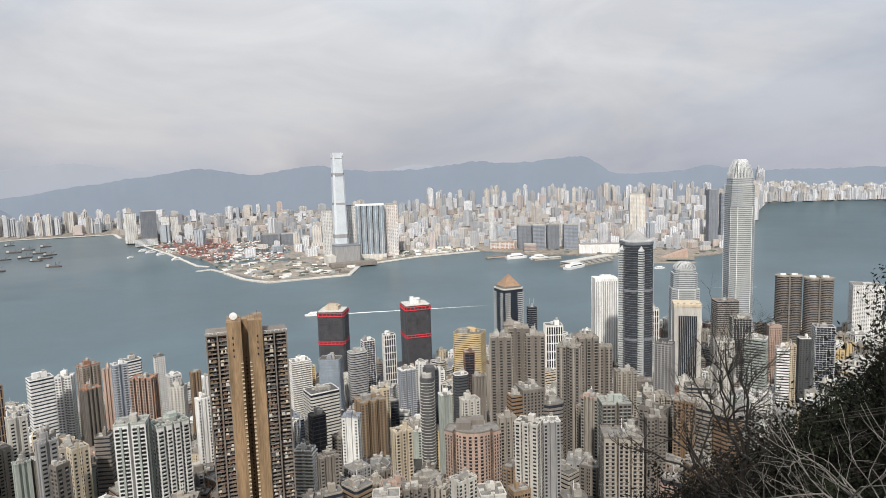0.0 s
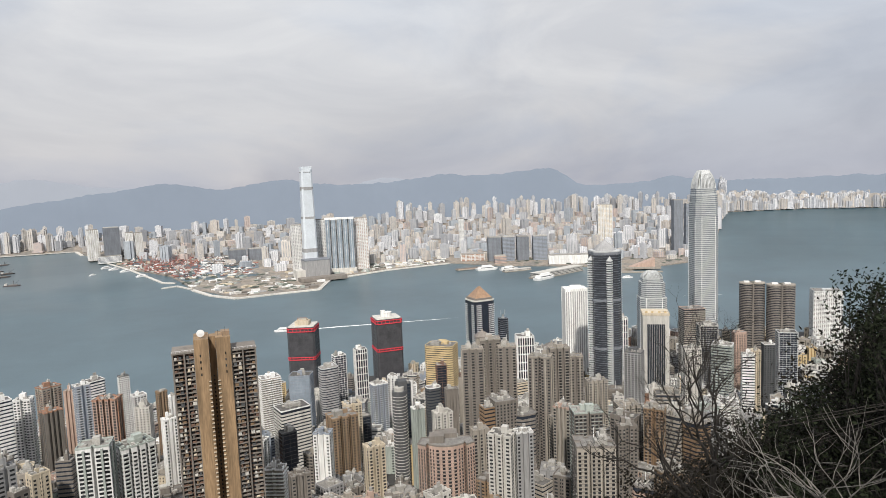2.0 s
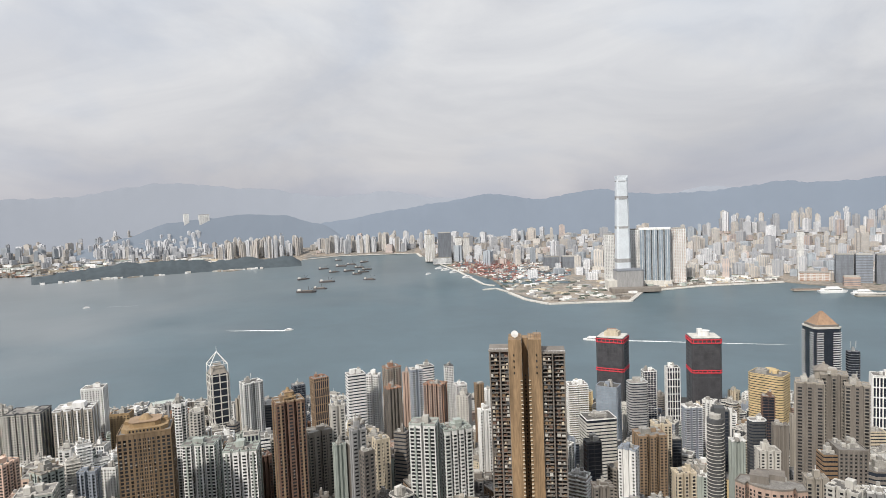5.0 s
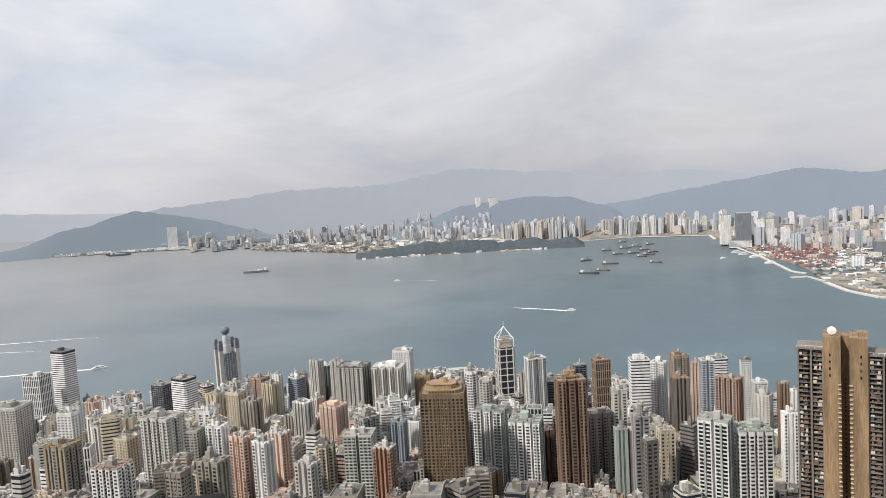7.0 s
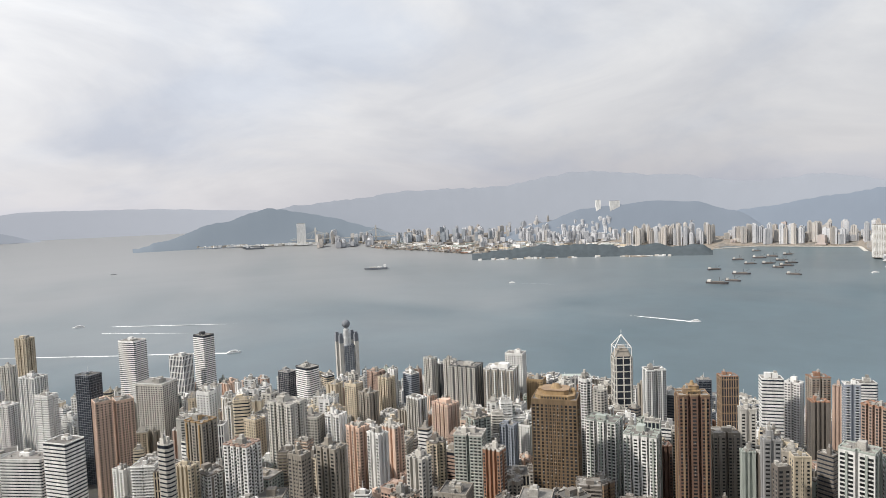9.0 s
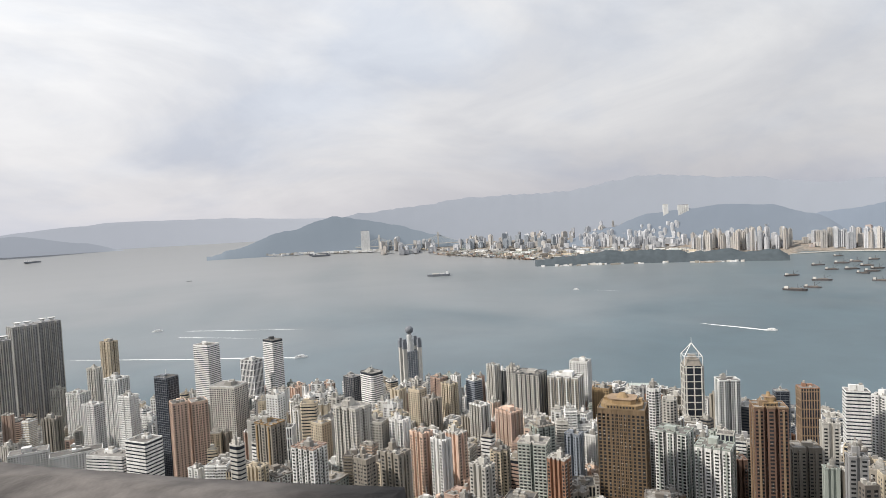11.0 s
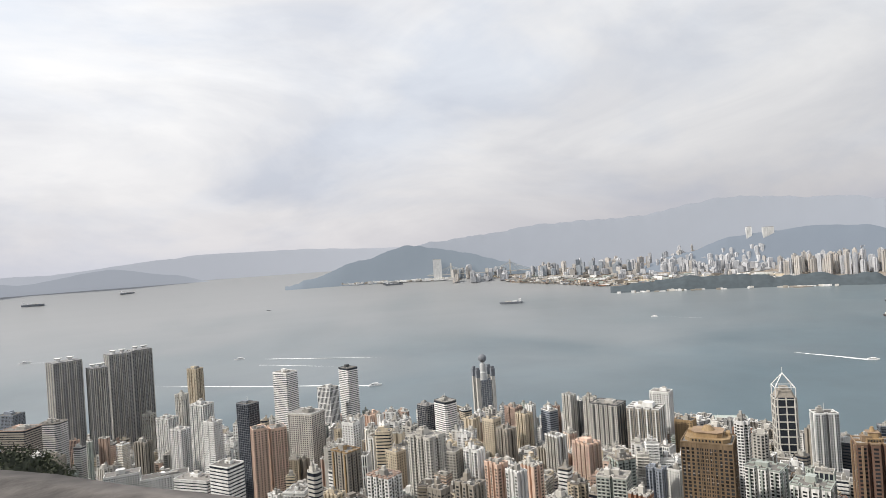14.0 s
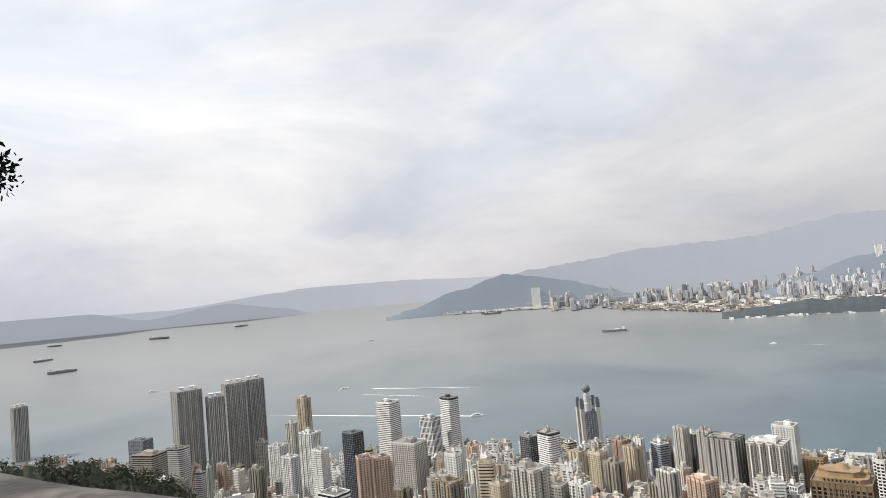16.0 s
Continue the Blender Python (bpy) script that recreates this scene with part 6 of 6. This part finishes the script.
def parapet_wall():
    """A rough stone parapet on the outer side of the path, square to bearing 50."""
    c, s = math.cos(radians(50)), math.sin(radians(50))
    out, along = Vector((-s, c, 0)), Vector((-c, -s, 0))
    bm = bmesh.new()
    n, prof = 60, [(0.45, -2.2), (0.45, -0.40), (0.47, -0.35), (0.52, -0.328), (0.68, -0.325), (0.735, -0.333), (0.752, -0.38), (0.75, -3.4)]
    rows = []
    for i in range(n + 1):
        x = 0.27 + 9 * i / n
        row = []
        for j, (p, z) in enumerate(prof):
            k = 0.010 * noise.noise((x * 3, j * 0.7, 0)) + 0.005 * noise.noise((x * 11, j, 4))
            q = out * (p + k) + along * x + Vector((0, 0, 400 + z + k * 0.7))
            row.append(bm.verts.new(q))
        rows.append(row)
    for a, b in zip(rows, rows[1:]):
        for j in range(len(prof) - 1):
            bm.faces.new((a[j], b[j], b[j + 1], a[j + 1]))
    bm.faces.new(rows[0])
    bm.faces.new(list(reversed(rows[-1])))
    bmesh.ops.recalc_face_normals(bm, faces=bm.faces)
    me = bpy.data.meshes.new("parapet_wall")
    bm.to_mesh(me)
    bm.free()
    me.materials.append(STONE)
    me.polygons.foreach_set("use_smooth", [True] * len(me.polygons))
    tagged(new("parapet_wall", me), "rough grey stone parapet beside the path", "wall", kind="structure")


parapet_wall()
BARK = material("pale lichen bark", (0.17, 0.16, 0.145), 0.95, 0, 0.7, 0.4, 0.12)
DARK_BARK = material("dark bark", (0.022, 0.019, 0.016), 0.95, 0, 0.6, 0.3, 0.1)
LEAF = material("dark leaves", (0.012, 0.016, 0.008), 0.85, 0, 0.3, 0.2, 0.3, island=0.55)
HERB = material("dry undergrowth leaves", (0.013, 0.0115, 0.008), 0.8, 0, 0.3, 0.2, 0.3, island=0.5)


for foliage in (LEAF, HERB):
    foliage.node_tree.nodes["Principled BSDF"].inputs["Specular IOR Level"].default_value = 0.15


def limb(shape, points, r0, r1, n=5):
    """A tapering crooked tube through the points."""
    rings = []
    for i, p in enumerate(points):
        ahead = (points[min(i + 1, len(points) - 1)] - points[max(i - 1, 0)]).normalized()
        t = ahead.to_track_quat("Z", "Y").to_matrix()
        q = r0 + (r1 - r0) * i / (len(points) - 1)
        base = len(shape.v)
        shape.v += [tuple(p + t @ Vector((q * math.cos(6.2832 * k / n), q * math.sin(6.2832 * k / n), 0))) for k in range(n)]
        rings.append(base)
    for a, b in zip(rings, rings[1:]):
        shape.f += [(a + k, a + (k + 1) % n, b + (k + 1) % n, b + k) for k in range(n)]


def grow(shape, start, heading, length, radius, depth, rng, tips, wander=0.35, rise=0.1):
    pts, p, h = [start], start.copy(), heading.normalized()
    k = 5
    for i in range(k):
        h = (h + Vector((rng.uniform(-1, 1), rng.uniform(-1, 1), rng.uniform(-1, 1) + rise)) * wander).normalized()
        p = p + h * length / k
        pts.append(p.copy())
    limb(shape, pts, radius, radius * 0.55, 5 if depth > 1 else 3)
    tips.append(p)
    if depth:
        for i in range(rng.choice((2, 3, 3))):
            at = pts[rng.randrange(2, k + 1)]
            turn = (h + Vector((rng.uniform(-1, 1), rng.uniform(-1, 1), rng.uniform(-0.5, 0.9))) * 0.95).normalized()
            grow(shape, at, turn, length * rng.uniform(0.55, 0.85), radius * 0.58, depth - 1, rng, tips, wander, rise)


def leaves(shape, centre, spread, count, size, rng):
    for i in range(count):
        p = centre + Vector((rng.gauss(0, spread), rng.gauss(0, spread), rng.gauss(0, spread * 0.8)))
        a = Vector((rng.uniform(-1, 1), rng.uniform(-1, 1), rng.uniform(-1, 1))).normalized()
        b = a.cross(Vector((rng.uniform(-1, 1), rng.uniform(-1, 1), rng.uniform(-1, 1)))).normalized()
        s = size * rng.uniform(0.6, 1.3)
        n = len(shape.v)
        shape.v += [tuple(p - a * s), tuple(p + b * s * 0.42 + a * s * 0.1), tuple(p + a * s), tuple(p - b * s * 0.42 + a * s * 0.1)]
        shape.f.append((n, n + 1, n + 2, n + 3))


def polar(b, el, r):
    a = radians(b)
    return Vector((-math.sin(a) * r, math.cos(a) * r, 400 + r * math.tan(radians(el))))


def bare_tree(foot_at, heading, length, radius, seed, bark, label, depth=5, starts=3, wander=0.35):
    rng = random.Random(seed)
    base = tagged(new("bare_tree", None), label, "tree")
    trunk, twigs, tips = Shape(), Shape(), []
    down = foot_at - Vector((0, 0, 6))
    limb(trunk, [down, foot_at - Vector((0, 0, 2)), foot_at - Vector((0.05, 0, 0.6)), foot_at], radius * 1.5, radius, 7)
    trunk.make("trunk", bark, base, smooth=True)
    for i in range(starts):
        grow(twigs, foot_at, heading + Vector((rng.uniform(-0.6, 0.6), rng.uniform(-0.5, 0.5), rng.uniform(-0.3, 0.5))), length, radius * 0.7, depth, rng, tips, wander)
    twigs.make("branch", bark, base, smooth=True, kind="stuff")
    return tips


def leafy_mass(name, spots, seed, mat, label, size=0.045, each=90, spread=0.22, bark=DARK_BARK):
    """Foliage on crooked stems that rise from the slope; spots: bearing, height angle, distance."""
    rng = random.Random(seed)
    base = tagged(new(name, None), label, "shrub")
    stems, crown = Shape(), Shape()
    mains = []
    for i, (b, el, r) in enumerate(spots):
        top = polar(b, el, r)
        if i % 14 == 0:
            root = Vector((top.x * 1.02, top.y * 1.02, ground_height(r) - 0.3))
            mains.append((root, top))
        else:
            # a side stem off the nearest of the main ones
            low, high = min(mains, key=lambda m: (m[1] - top).length)
            root = low.lerp(high, rng.uniform(0.55, 0.95))
        mid = (root + top) / 2 + Vector((rng.uniform(-0.3, 0.3), rng.uniform(-0.3, 0.3), rng.uniform(-0.1, 0.25)))
        limb(stems, [root, mid, top], 0.03, 0.008, 4)
        for k in range(5):
            c = top + Vector((rng.gauss(0, spread), rng.gauss(0, spread), rng.gauss(-0.1, spread * 0.8)))
            leaves(crown, c, spread * 0.55, each // 5, size, rng)
            limb(stems, [mid, (mid + c) / 2 + Vector((0, 0, 0.05)), c], 0.012, 0.004, 3)
    stems.make("stem", bark, base, kind="stuff")
    crown.make("foliage", mat, base, kind="stuff")


bare_tree(polar(-27.4, -23.5, 9.5), Vector((-0.35, 0.1, 0.9)), 0.98, 0.042, 4, DARK_BARK, "leafless dark tree on the slope below the path", 6, 4)
bare_tree(polar(-26.0, -26.5, 9.0), Vector((-0.8, 0.1, 0.45)), 0.95, 0.035, 9, DARK_BARK, "leafless dark tree leaning out from the slope", 4, 3)
bare_tree(polar(-40.5, -28.0, 7.2), Vector((-0.95, 0.2, 0.5)), 1.05, 0.022, 12, BARK, "leafless tree with pale lichened branches", 3, 4, 0.2)
bare_tree(polar(-33.5, -31.0, 7.5), Vector((-0.5, 0.2, 0.8)), 0.75, 0.018, 19, BARK, "leafless tree with pale lichened branches", 3, 3, 0.2)


def bush_top(b):
    return float(np.interp(b, (-60, -45, -41, -39, -37.5, -36, -34.2, -32, -30, -27, -24, -21, -19), (-6.5, -7.5, -9.0, -10.2, -12.6, -14.6, -17.0, -18.8, -20.0, -22.6, -24.6, -26.5, -28.5)))


rng = random.Random(31)
spots = []
for i in range(210):
    b = rng.uniform(-58, -32.2)
    spots.append((b, bush_top(b) - rng.random() ** 1.2 * 16 - 0.5, rng.uniform(8.5, 12)))
for i in range(9):
    b = rng.uniform(-44, -36.5)
    spots.append((b, -6.3 - rng.random() * 5 - max(0, b + 38) * 1.6, rng.uniform(8.5, 10)))
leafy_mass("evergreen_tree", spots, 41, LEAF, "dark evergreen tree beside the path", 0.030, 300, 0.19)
spots = []
for i in range(900):
    b = rng.uniform(-56, -18.5)
    spots.append((b, max(-36, bush_top(b) - 0.6 - rng.random() * 13), rng.uniform(11.5, 14.5)))
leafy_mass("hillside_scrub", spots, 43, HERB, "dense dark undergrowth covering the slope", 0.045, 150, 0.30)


def overhanging_branch():
    """A bough that reaches over the path from a tree beside it."""
    rng = random.Random(47)
    base = tagged(new("overhanging_tree", None), "slim tree with small dark leaves over the path", "tree")
    trunk, bough, crown = Shape(), Shape(), Shape()
    foot, fork = polar(136, -6, 6.0), polar(133, 16, 5.6)
    foot.z = 397.5
    limb(trunk, [foot, (foot + fork) / 2 + Vector((0.1, 0, 0)), fork], 0.07, 0.04, 6)
    for b, el in ((115.3, 11.6), (115.0, 12.2), (115.2, 10.6), (116.4, 12.0), (117.0, 11.0), (118.5, 12.5), (120, 11.5)):
        tip = polar(b, el, 5.2)
        limb(bough, [fork, (fork + tip) / 2 + Vector((0, 0, 0.12)), tip], 0.018, 0.003, 4)
        leaves(crown, tip, 0.055, 46, 0.030, rng)
    trunk.make("trunk", DARK_BARK, base)
    bough.make("bough", DARK_BARK, base, kind="stuff")
    crown.make("foliage", LEAF, base, kind="stuff")


overhanging_branch()


def spur_trees():
    """Tree crowns on the wooded spur."""
    rng = random.Random(61)
    crown = Shape()
    for i in range(520):
        b = rng.uniform(101, 128)
        r = rng.uniform(470, 625)
        el = float(np.interp(b, (99, 102, 105, 108, 112, 116, 122, 130), (-24, -16, -13.2, -12.1, -10.6, -9.9, -8.6, -7.5)))
        top = 400 + 620 * math.tan(radians(el))
        q = 1 - (620 - r) / (620 * 0.35)
        a = radians(b)
        leaves(crown, Vector((-math.sin(a) * r, math.cos(a) * r, top * (1 - (1 - min(q, 1)) ** 1.7) + 2)), 2.6, 46, 1.5, rng)
    tagged(crown.make("spur_trees", material("spur foliage", (0.045, 0.055, 0.03), 0.8, 0, 0.3, 0.3, 8.0, island=0.5)), "dark green tree crowns on the spur", "trees", kind="stuff")


spur_trees()
